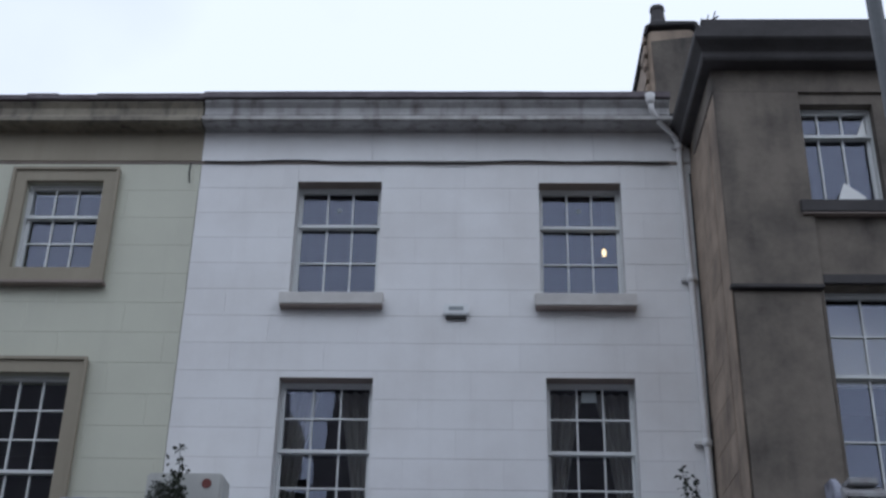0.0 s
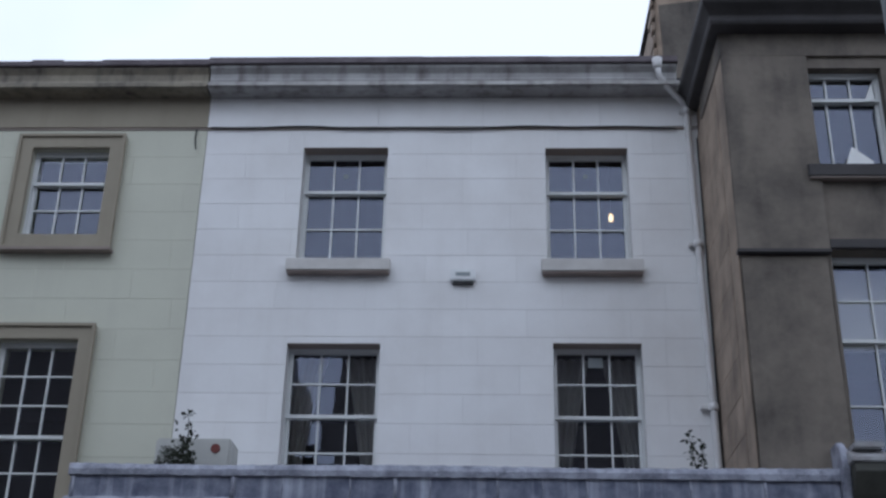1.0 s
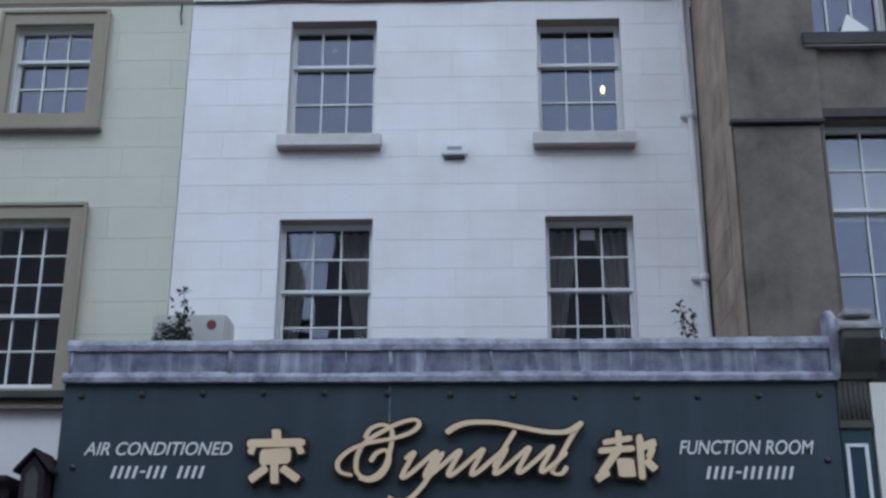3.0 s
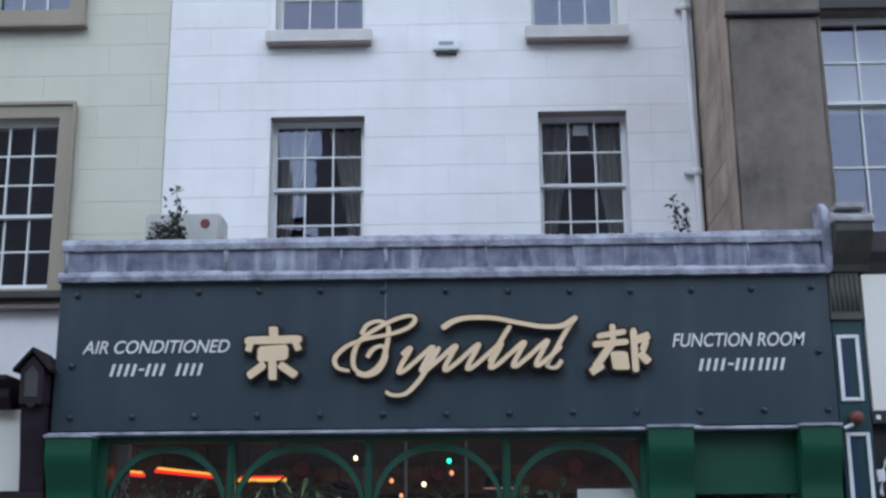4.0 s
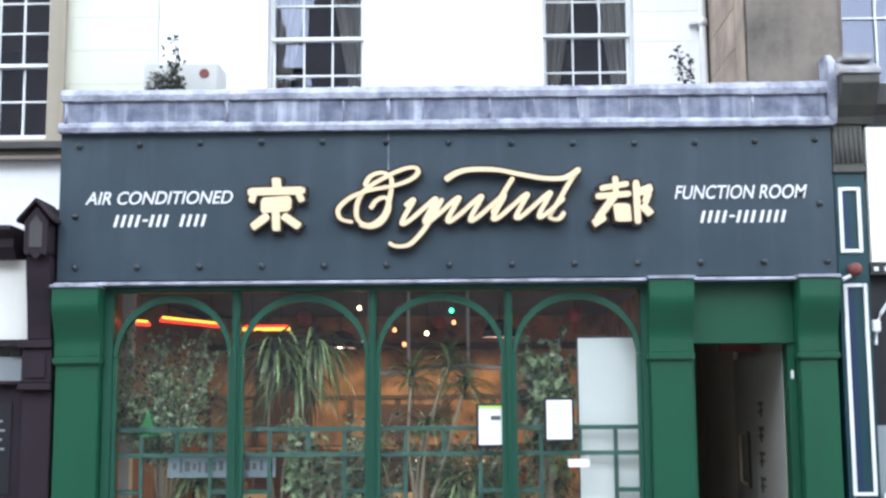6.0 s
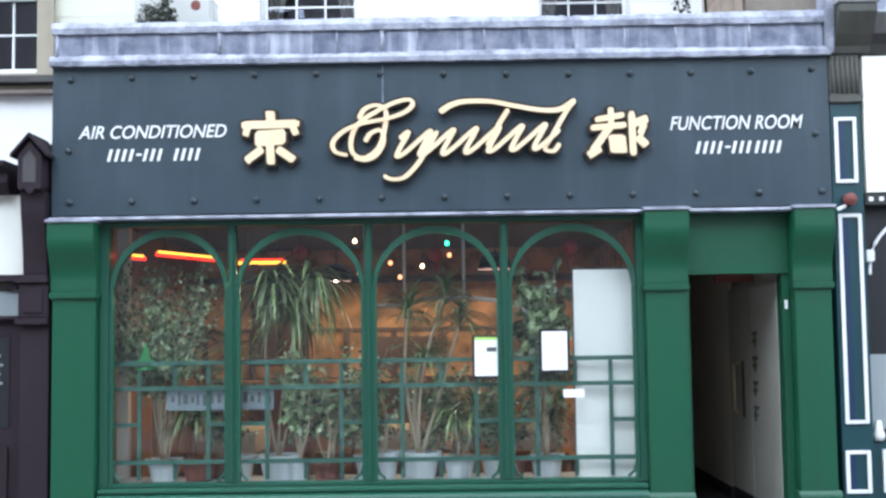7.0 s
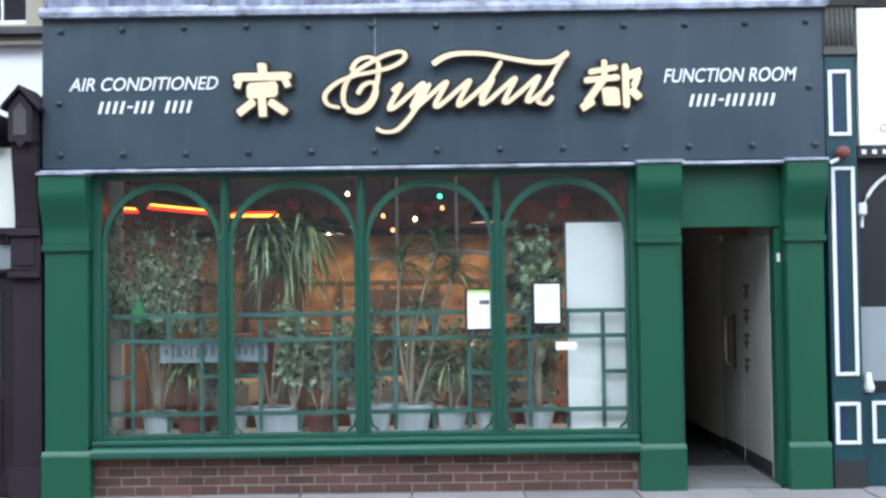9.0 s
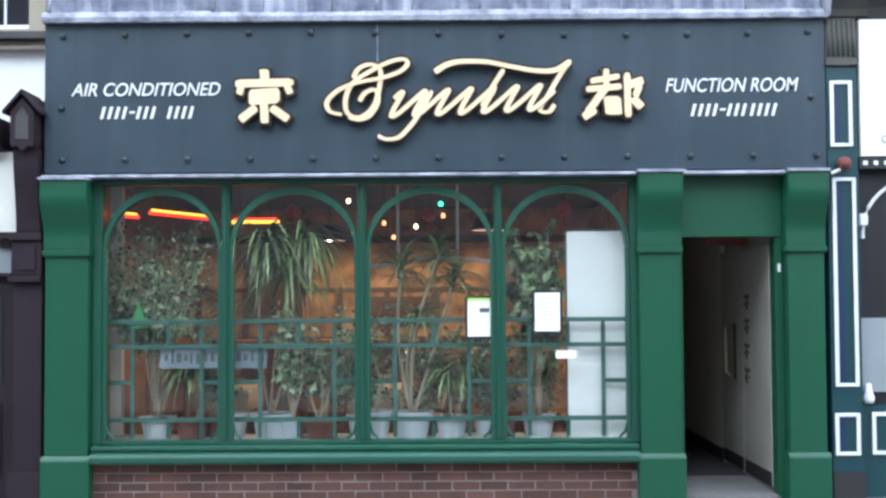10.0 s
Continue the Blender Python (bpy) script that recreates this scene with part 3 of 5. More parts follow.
part("frieze", boxes((SX0 - 0.02, SX1, YD - 0.035, YD - 0.002, 8.42, 8.68), (SX0 - 0.02, SX0 - 0.003, YD - 0.002, YB - 0.3, 8.42, 8.68)), M_DARK_STONE, stone, bevel=0.004)
S_PROFILE = [(0.0, 8.68), (0.2, 8.68), (0.22, 8.71), (0.22, 8.77), (0.26, 8.8), (0.33, 8.84), (0.35, 8.86), (0.35, 8.93), (0.31, 8.96), (0.31, 9.0), (0.0, 9.0)]
bm = bmesh.new()
paths = [[bm.verts.new(q) for q in ((SX1, YD - o, z), (SX0 + 0.01 - o * 0.62, YD - o, z), (SX0 + 0.01 - o * 0.62, YB + 2.0, z))] for o, z in S_PROFILE]
for a, b in zip(paths, paths[1:] + paths[:1]):
    for k in (0, 1):
        bm.faces.new((a[k], a[k + 1], b[k + 1], b[k]))
bm.faces.new([q[0] for q in paths])
bm.faces.new([q[2] for q in paths][::-1])
part("cornice", bm, M_SOOT, stone, "black sooty cornice projecting round the corner", bevel=0.004)
part("parapet", boxes((SX0 - 0.1, SX1, YD - 0.22, YD + 0.4, 9.003, 9.17), (SX0 - 0.1, SX0 + 0.3, YD + 0.402, 6.0, 9.003, 9.15)), M_SOOT, stone, bevel=0.01)
part("roof", boxes((SX0 + 0.31, SX1, YD + 0.41, 7.0, 8.85, 9.0)), M_SLATE, stone)
part("band", boxes((SX0 - 0.012, 3.05, YD - 0.05, YD - 0.003, 6.33, 8.415)), M_DARK_STONE, stone, "raised stone strip", bevel=0.006)
part("pier", boxes((SX0 - 0.008, 3.03, YD - 0.03, YD - 0.002, 3.905, 6.285)), M_DARK_STONE, stone, "plain stone pier below the raised strip", bevel=0.02)
part("ledge", boxes((SX0 - 0.03, 3.05, YD - 0.085, YD - 0.003, 6.29, 6.325)), M_SOOT, stone, "thin dark ledge under the raised strip", bevel=0.004)
part("band", boxes((3.05, SX1, YD - 0.045, YD - 0.003, 6.35, 6.44)), M_SOOT, stone, "dark string course over the tall window", bevel=0.005)
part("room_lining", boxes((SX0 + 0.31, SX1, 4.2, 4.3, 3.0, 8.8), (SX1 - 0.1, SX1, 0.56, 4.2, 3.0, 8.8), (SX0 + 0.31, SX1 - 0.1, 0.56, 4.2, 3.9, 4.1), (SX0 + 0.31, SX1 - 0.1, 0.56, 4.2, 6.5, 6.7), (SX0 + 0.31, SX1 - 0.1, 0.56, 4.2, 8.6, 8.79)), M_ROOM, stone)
sash_window(stone, *S_HOLES[0], YD, 7.99, 1, 1, sill=(2.93, 3.85, 7.06, 7.195, 0.1), sill_mat=M_SOOT, reveal=0.1)
sash_window(stone, *S_HOLES[1], YD, 5.52, 2, 2, sill=(3.0, 4.15, 4.15, 4.298, 0.08), sill_mat=M_SOOT)
sash_window(stone, *S_HOLES[2], YD, 7.86, 1, 2, sill=(5.1, 6.1, 7.06, 7.195, 0.1), sill_mat=M_SOOT)
sash_window(stone, *S_HOLES[3], YD, 5.47, 2, 2, sill=(5.1, 6.3, 4.15, 4.298, 0.08), sill_mat=M_SOOT)
solo("roller_blind", boxes((3.13, 4.03, YD + 0.3, YD + 0.304, 5.5, 6.27), (3.13, 4.03, YD + 0.295, YD + 0.31, 5.48, 5.5)), M_CURTAIN, "pale roller blind behind the tall sash window", "blind")
# Two white cut shapes stand in for bright sky reflections in the panes.
solo("sky_glint", prism_y([(3.33, 7.27), (3.58, 7.27), (3.6, 7.31), (3.41, 7.47)], YD + 0.088, YD + 0.094), M_PAPER, "white shape standing in for a sky reflection on the lower glass", "paper")
solo("sky_glint", prism_y([(3.6, 7.99), (3.7, 7.99), (3.69, 8.2)], YD + 0.108, YD + 0.113), M_PAPER, "white shape standing in for a sky reflection on the upper sash", "paper")

# ---- chimney on the party wall ----
chimney = thing("chimney_stack", "dark brick chimney stack with clay pots above the party wall", "chimney")
# Buff body and dark front put the side light on the stack into colour.
part("chimney_body", prism_y([(1.99, 8.6), (2.62, 8.6), (2.62, 10.98), (2.56, 11.03), (2.04, 11.0), (2.02, 10.9)], 2.6, 4.6), M_SIDE_STONE, chimney, bevel=0.02)
part("front_face", prism_y([(2.07, 8.6), (2.63, 8.6), (2.63, 10.9), (2.06, 10.82), (2.08, 10.2), (2.05, 9.7), (2.09, 9.2)], 2.585, 2.598), M_DARK_STONE, chimney, "front painted darker than the lit side, with a ragged edge")
rnd = random.Random(14)
for k in range(9):
    cz = 9.3 + k * 0.19
    part("quoin", boxes((1.975 - rnd.uniform(0, 0.012), 2.0, 2.59, 2.75 + 0.2 * (k % 2), cz, cz + 0.15)), M_SIDE_STONE, chimney, bevel=0.015)
part("cap", prism_y([(1.97, 10.93), (2.0, 10.9), (2.03, 11.04), (2.6, 11.07), (2.66, 10.98), (2.68, 11.03), (2.63, 11.12), (2.1, 11.12), (1.99, 11.04)], 2.55, 4.66), M_SOOT, chimney, bevel=0.01)
for cx, cy, top in ((2.2, 2.8, 11.5), (2.31, 3.25, 11.56), (2.22, 3.9, 11.4)):
    part("chimney_pot", lathe([(0.15, 11.08), (0.14, 11.18), (0.105, 11.26), (0.085, top - 0.07), (0.1, top - 0.05), (0.095, top), (0.07, top), (0.06, top - 0.05)], cx, cy, 9), M_SOOT, chimney, "broken sooty clay pot", smooth=False)
aerial = solo("roof_aerial", tube([(2.72, 2.9, 9.0), (2.72, 2.9, 11.35)], 0.012, 6), M_BLACK, "thin metal roof aerial", "aerial")
bm = tube([(2.6, 2.9, 11.2), (3.0, 2.9, 11.45)], 0.012, 6)
for k in range(4):
    tube([(2.66 + k * 0.09, 2.75, 11.245 + k * 0.055), (2.66 + k * 0.09, 3.05, 11.245 + k * 0.055)], 0.008, 5, bm)
part("aerial_boom", bm, M_BLACK, aerial)

# ---- downpipe, cables and box on the white wall ----
downpipe = thing("downpipe", "white-painted cast iron downpipe with collars", "pipe")
PX = 2.115
part("pipe", tube([(1.8, YB - 0.3, 9.14), (1.81, YB - 0.3, 8.99), (1.89, YB - 0.24, 8.88), (2.07, YB - 0.09, 8.78), (PX, YB - 0.075, 8.68), (PX, YB - 0.075, 8.5), (PX + 0.06, YB - 0.075, 4.2), (PX + 0.06, YB - 0.075, 3.91)], 0.033, 12), M_PIPE, downpipe, smooth=True)
part("hopper", lathe([(0.035, 9.06), (0.05, 9.1), (0.058, 9.19), (0.04, 9.2)], 1.8, YB - 0.3, 14), M_PIPE, downpipe, smooth=True)
for cz in (8.62, 7.02, 5.26):
    part("collar", lathe([(0.035, cz), (0.048, cz + 0.01), (0.048, cz + 0.07), (0.035, cz + 0.08)], PX + 0.06 * (8.5 - cz) / 4.3, YB - 0.075, 14), M_PIPE, downpipe, smooth=True)
    part("bracket", boxes((PX - 0.075, PX + 0.085, YB - 0.07, YB - 0.013, cz + 0.025, cz + 0.06)), M_PIPE, downpipe, bevel=0.004)
solo("wall_cable", tube([(SX0 - 0.02, YB - 0.02, 8.35), (SX0 - 0.018, YB - 0.02, 7.0), (SX0 - 0.022, YB - 0.02, 5.5), (SX0 - 0.02, YB - 0.02, 3.92)], 0.013, 6), M_BLACK, "thin black cable clipped down the corner", "cable")
solo("frieze_cable", tube([(x, YB - 0.037, 8.484 + 0.012 * math.sin(x * 2.1) + 0.008 * math.sin(x * 5.3)) for x in np.linspace(-3.1, 2.0, 40)], 0.009, 6), M_BLACK, "black cable sagging along the line under the frieze", "cable")
solo("cable_tail", tube([(-3.25, YB - 0.03, 8.47), (-3.26, YB - 0.03, 8.35), (-3.24, YB - 0.03, 8.22)], 0.008, 6), M_BLACK, "short loose black cable end on the cream wall", "cable")
alarm = thing("alarm_box", "small white alarm box with a dark underside on the wall", "alarm box")
part("casing", prism([(YB - 0.009, 6.645), (YB - 0.045, 6.645), (YB - 0.06, 6.66), (YB - 0.055, 6.775), (YB - 0.009, 6.785)], -0.425, -0.165), M_PANEL_WHITE, alarm, bevel=0.008)
part("base", boxes((-0.4, -0.19, YB - 0.05, YB - 0.009, 6.615, 6.643)), M_BLACK, alarm, "dark underside")
part("front_label", boxes((-0.37, -0.22, YB - 0.0625, YB - 0.057, 6.7, 6.74)), M_PLATE, alarm, "unreadable grey printing")

# ---- curtains and bulb in the upper rooms ----
def curtain(x0, x1, z0, z1, y, tie, label):
    """A gathered curtain drawn aside: its width narrows to the tie and its folds run in waves."""
    bm = bmesh.new()
    nx, nz = 26, 14
    left = tie < 0
    grid = []
    for j in range(nz + 1):
        v = j / nz
        w = (x1 - x0) * (1.1 - 0.75 * v ** 0.8)
        row = []
        for i in range(nx + 1):
            u = i / nx
            x = x0 + u * w if left else x1 - (1 - u) * w
            row.append(bm.verts.new((x, y + 0.03 * math.sin(u * 22 + 0.7 * v), z1 - v * (z1 - z0))))
        grid.append(row)
    for j in range(nz):
        for i in range(nx):
            bm.faces.new((grid[j][i], grid[j][i + 1], grid[j + 1][i + 1], grid[j + 1][i]))
    bmesh.ops.solidify(bm, geom=bm.faces[:], thickness=0.004)
    return solo("curtain", bm, M_CURTAIN, label, "curtain", smooth=True, group="curtains of the first floor")


for hx0, hx1 in ((-2.07, -1.125), (0.62, 1.505)):
    curtain(hx0 + 0.02, hx0 + 0.36, 4.5, 5.93, YB + 0.34, -1, "pale curtain gathered to the side of the sash window")
    curtain(hx1 - 0.36, hx1 - 0.02, 4.5, 5.93, YB + 0.34, 1, "pale curtain gathered to the side of the sash window")
bulb = solo("light_bulb", lathe([(0.008, 7.72), (0.022, 7.695), (0.026, 7.665), (0.016, 7.63), (0.004, 7.625)], 1.315, YB + 0.55, 14), M_BULB, "lit bare bulb hanging behind the upper window", "bulb", smooth=True)
part("flex", tube([(1.315, YB + 0.55, 7.72), (1.315, YB + 0.55, 8.9)], 0.005, 6), M_BLACK, bulb)
for hx in (-1.6, 1.02):
    solo("window_sticker", lathe([(0.03, -0.001), (0.03, 0.001)], 0, 0, 14), M_PLATE, "small round pale sticker on the upper sash", "sticker").matrix_basis = pose(hx, YB + 0.2, 8.0, 90)
solo("window_sticker", boxes((0.98, 1.13, YB + 0.182, YB + 0.184, 5.79, 5.9)), M_PLATE, "pale blank notice stuck on the upper sash", "sticker")

# ---- restaurant shopfront ----
shop = thing("restaurant_shopfront", "green restaurant shopfront with a dark fascia and four arched windows", "shopfront")
FX0, FX1 = -3.51, 2.86
fascia = part("fascia", boxes((FX0, FX1, 0.0, 0.07, 2.665, 3.895)), M_FASCIA, shop, "dark grey-green painted metal fascia", bevel=0.004)
part("panel_seam", boxes((-0.792, -0.782, -0.003, -0.0005, 3.45, 3.88)), M_LEAD, fascia, "pale run below a fixing")
part("soffit", boxes((FX0, FX1, 0.072, 0.3, 2.62, 2.66)), M_FASCIA, shop)
part("drip_strip", prism([(0.06, 2.662), (-0.05, 2.65), (-0.055, 2.625), (0.06, 2.62)], FX0 - 0.01, FX1), M_LEAD_EDGE, shop, "pale lead drip strip under the fascia", bevel=0.004)
for row_z, count in ((3.79, 13), (2.775, 13)):
    for i in range(count):
        b = part("bolt", lathe([(0.026, 0.0), (0.026, 0.012), (0.018, 0.024), (0.006, 0.028)], 0, 0, 10), M_BOLT, fascia, smooth=True)
        b.matrix_basis = pose(-3.36 + (i * 0.507 + (0.042 * math.sin(math.pi * (i - 4) / 8) if i > 4 else 0) if row_z > 3 else i * 0.5115), -0.0005, row_z + 0.02 * math.sin(i * 0.5) * (row_z > 3), 90)
for bx, bz in ((-3.37, 3.2), (2.74, 3.25)):
    b = part("bolt", lathe([(0.026, 0.0), (0.026, 0.012), (0.018, 0.024), (0.006, 0.028)], 0, 0, 10), M_BOLT, fascia, smooth=True)
    b.matrix_basis = pose(bx, -0.0005, bz, 90)

# lead-clad parapet
lead = part("lead_parapet", boxes((FX0 + 0.015, FX1 - 0.03, -0.02, 0.12, 3.9, 4.24)), M_LEAD, shop, "streaked grey lead sheet parapet", bevel=0.01)


def lead_flap(x0, x1, z0, z1, y0, y1, seed):
    """A dressed lead edge: a lapped strip with an uneven, hand-beaten line."""
    rnd = random.Random(seed)
    bm, rows, n = bmesh.new(), [], 44
    for i in range(n + 1):
        x = x0 + (x1 - x0) * i / n
        top, low, out = rnd.uniform(-0.004, 0.004) + 0.008 * math.sin(x * 1.3 + seed), rnd.uniform(-0.004, 0.004), rnd.uniform(-0.004, 0.004)
        rows.append([bm.verts.new(q) for q in ((x, y1, z0), (x, y0 + out, z0 + low), (x, y0 + out - 0.004, (z0 + z1) / 2), (x, y0 + 0.012, z1 + top), (x, y1, z1 + top))])
    for a, b in zip(rows, rows[1:]):
        for k in range(5):
            bm.faces.new((a[k], a[(k + 1) % 5], b[(k + 1) % 5], b[k]))
    bm.faces.new(rows[0][::-1])
    bm.faces.new(rows[-1])
    return bm


for x0, x1, s in ((FX0, -2.12, 1), (-2.125, -0.79, 2), (-0.795, 0.72, 3), (0.715, FX1 - 0.02, 4)):
    part("lead_flap", lead_flap(x0, x1, 4.165, 4.262, -0.045, 0.125, s), M_LEAD_EDGE, lead, "lapped lead along the top")
for x0, x1, s in ((FX0 - 0.01, -2.14, 5), (-2.145, -1.2, 6), (-1.205, 0.3, 7), (0.295, FX1 + 0.01, 8)):
    part("lead_flap", lead_flap(x0, x1, 3.895, 3.975, -0.06, 0.1, s), M_LEAD_EDGE, lead, "lapped lead along the foot")
for sx, r in ((-3.47, 0.014), (-2.13, 0.022), (-1.72, 0.005), (-1.16, 0.008), (-0.79, 0.016), (-0.5, 0.005), (0.05, 0.011), (0.42, 0.005), (0.78, 0.008), (1.2, 0.008), (1.62, 0.01), (2.22, 0.013)):
    part("lead_seam", tube([(sx, -0.02, 3.97), (sx + 0.006, -0.021, 4.08), (sx, -0.02, 4.17)], r, 8), M_LEAD_EDGE, lead, smooth=True)
part("flat_roof", boxes((FX0, FX1, 0.125, YB - 0.016, 3.82, 3.9)), M_LEAD, shop, "lead flat roof over the shop")
part("side_cheek", boxes((FX0, FX0 + 0.1, 0.31, YB - 0.002, 0.0, 3.81), (FX1 - 0.1, FX1, 0.31, YB - 0.002, 0.0, 3.81)), M_FASCIA, shop)


# lettering: readable words, a plain bar for each numeral
def words(text, x0, x1, z0, z1, y):
    curve = bpy.data.curves.new("lettering", "FONT")
    curve.body, curve.extrude, curve.shear, curve.offset = text, 0.004, 0.25, 0.006
    tmp = bpy.data.objects.new("lettering", curve)
    scene.collection.objects.link(tmp)
    bpy.context.view_layer.update()
    data = bpy.data.meshes.new_from_object(tmp.evaluated_get(bpy.context.evaluated_depsgraph_get()))
    bpy.data.objects.remove(tmp)
    xs, ys = [v.co.x for v in data.vertices], [v.co.y for v in data.vertices]
    sx, sz = (x1 - x0) / (max(xs) - min(xs)), (z1 - z0) / (max(ys) - min(ys))
    for v in data.vertices:
        v.co = (x0 + (v.co.x - min(xs)) * sx, y - v.co.z, z0 + (v.co.y - min(ys)) * sz)
    data.materials.append(M_LETTER)
    ob = new("lettering", data)
    ob.parent = fascia
    return tagged(ob, "white slanted capitals on the fascia")


words("AIR CONDITIONED", -3.29, -2.07, 3.297, 3.405, -0.005)
words("FUNCTION ROOM", 1.56, 2.64, 3.297, 3.41, -0.005)
for start, counts, z in ((-3.055, 8, 3.11), (-2.51, 4, 3.11), (1.76, 8, 3.1), (2.24, 4, 3.1)):
    for i in range(counts):
        x = start + i * 0.0585
        if counts == 8 and i == 4:
            part("number_bar", prism_y([(x + 0.006, z + 0.045), (x + 0.05, z + 0.045), (x + 0.054, z + 0.062), (x + 0.01, z + 0.062)], -0.006, -0.001), M_LETTER, fascia)
            continue
        part("number_bar", prism_y([(x, z), (x + 0.024, z), (x + 0.05, z + 0.1), (x + 0.026, z + 0.1)], -0.006, -0.001), M_LETTER, fascia)


# gold emblem: plain flowing ribbons standing off the fascia
def smooth_line(points, n=10):
    pts = [Vector((x, 0, z)) for x, z in points]
    out = []
    for i in range(len(pts) - 1):
        p0, p1, p2, p3 = pts[max(i - 1, 0)], pts[i], pts[i + 1], pts[min(i + 2, len(pts) - 1)]
        for k in range(n):
            t = k / n
            out.append(0.5 * ((2 * p1) + (p2 - p0) * t + (2 * p0 - 5 * p1 + 4 * p2 - p3) * t * t + (3 * p1 - p0 - 3 * p2 + p3) * t ** 3))
    out.append(pts[-1])
    return out


def ribbon(points, thick, thin, label="", y0=-0.075, deep=0.06):
    """A flat gold band with rounded ends on a wider dark outline of return and shadow; broad on the down strokes, thin
    on the rest.
    """
    line = smooth_line(points)
    for bm, mtl, lo, hi, extra, name in ((bmesh.new(), M_GOLD, y0 - 0.004, y0 + 0.012, 0.0, "gold_ribbon"), (bmesh.new(), M_GOLD_SIDE, y0 + 0.026, y0 + deep, 0.042, "ribbon_outline")):
        rows = []
        for i, p in enumerate(line):
            d = (line[min(i + 1, len(line) - 1)] - line[max(i - 1, 0)]).normalized()
            side = Vector((-d.z, 0, d.x))
            w = thin + (thick - thin) * abs(d.z * 0.85 + d.x * 0.2) ** 1.4 + extra
            end = min(i, len(line) - 1 - i)
            w *= (0.55, 0.85, 1.0)[min(end, 2)]
            rise = 0.00006 * i
            rows.append([bm.verts.new((q.x, y - rise, q.z)) for q in (p + side * w / 2, p - side * w / 2) for y in (lo, hi)])
        for a, b in zip(rows, rows[1:]):
            for i, j in ((0, 1), (1, 3), (3, 2), (2, 0)):
                bm.faces.new((a[i], a[j], b[j], b[i]))
        bm.faces.new([rows[0][k] for k in (0, 2, 3, 1)])
        bm.faces.new([rows[-1][k] for k in (0, 1, 3, 2)])
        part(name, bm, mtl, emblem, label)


emblem = thing("gold_emblem", "gold raised flowing ribbon emblem fixed to the dark fascia", "sign")
emblem.location = (0, 0, -0.02)
ribbon([(-0.98, 3.44), (-0.93, 3.52), (-0.83, 3.55), (-0.76, 3.5), (-0.77, 3.35), (-0.82, 3.2), (-0.93, 3.12), (-1.03, 3.16), (-1.04, 3.28), (-0.98, 3.4), (-0.83, 3.5), (-0.68, 3.57), (-0.57, 3.59), (-0.54, 3.55), (-0.6, 3.49), (-0.74, 3.44), (-0.95, 3.4), (-1.1, 3.34), (-1.19, 3.25), (-1.17, 3.17), (-1.07, 3.14)], 0.043, 0.028, y0=-0.0695)
ribbon([(-0.93, 3.25), (-0.88, 3.32), (-0.8, 3.34), (-0.78, 3.25), (-0.84, 3.14), (-0.93, 3.1), (-1.02, 3.12)], 0.043, 0.028, y0=-0.0730)
ribbon([(-0.70 + 1.30 * u + 0.075 * math.sin(u * 44) + 0.05 * math.cos(u * 44), 3.22 + 0.05 * u + 0.105 * math.sin(u * 44 + 0.5)) for u in np.linspace(0, 1, 45)], 0.043, 0.028, y0=-0.0765)
ribbon([(-0.34, 3.33), (-0.45, 3.14), (-0.53, 3.03), (-0.62, 2.95), (-0.72, 2.94), (-0.78, 2.97)], 0.043, 0.028, y0=-0.0800)
ribbon([(0.24, 3.5), (0.15, 3.36), (0.06, 3.2)], 0.043, 0.028, y0=-0.0835)
ribbon([(0.78, 3.57), (0.7, 3.46), (0.6, 3.29), (0.53, 3.17), (0.6, 3.15), (0.65, 3.21)], 0.043, 0.028, y0=-0.0870)
ribbon([(-0.32, 3.48), (-0.22, 3.54), (-0.1, 3.565), (0.1, 3.56), (0.3, 3.52), (0.5, 3.485), (0.66, 3.49), (0.78, 3.56)], 0.06, 0.036, y0=-0.0905)
part("standoff", boxes(*[(x - 0.008, x + 0.008, -0.026, -0.0005, z - 0.008, z + 0.008) for x, z in ((-0.83, 3.2), (-0.76, 3.42), (-0.45, 3.14), (-0.13, 3.22), (0.12, 3.32), (0.58, 3.25), (0.1, 3.56))]), M_GOLD_SIDE, emblem)


def gold_mark(label, bars):
    """A square-set gold emblem of plain tapered bars: (x, z, half length, half width, degrees)."""
    mark = thing("gold_mark", label, "sign", group="gold marks on the fascia")
    for n, (x, z, a, b, turn) in enumerate(bars):
        outline = [(-a, -b * 0.7), (-a * 0.9, -b), (a * 0.8, -b * 0.85), (a, -b * 0.45), (a, b * 0.6), (a * 0.85, b), (-a * 0.85, b * 0.8), (-a, b * 0.4)]
        c, s = math.cos(radians(turn)), math.sin(radians(turn))
        # The backing is wider than the bar, so return and shadow show as outline.
        for name, mtl, k, lo, hi in (("gold_bar", M_GOLD, 0.0, -0.079 - 0.0015 * n, -0.06), ("bar_outline", M_GOLD_SIDE, 0.02, -0.055 - 0.0003 * n, -0.0005)):
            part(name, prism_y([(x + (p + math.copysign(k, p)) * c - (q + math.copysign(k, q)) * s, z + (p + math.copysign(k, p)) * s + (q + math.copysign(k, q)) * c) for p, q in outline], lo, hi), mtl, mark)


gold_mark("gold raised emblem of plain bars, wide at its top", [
    (-1.7, 3.385, 0.235, 0.036, 0), (-1.7, 3.45, 0.045, 0.04, 90), (-1.89, 3.345, 0.055, 0.03, 70), (-1.51, 3.345, 0.055, 0.03, 110),
    (-1.7, 3.275, 0.125, 0.07, 0), (-1.7, 3.14, 0.085, 0.036, 90), (-1.83, 3.135, 0.085, 0.036, 35), (-1.575, 3.135, 0.085, 0.036, -38)])
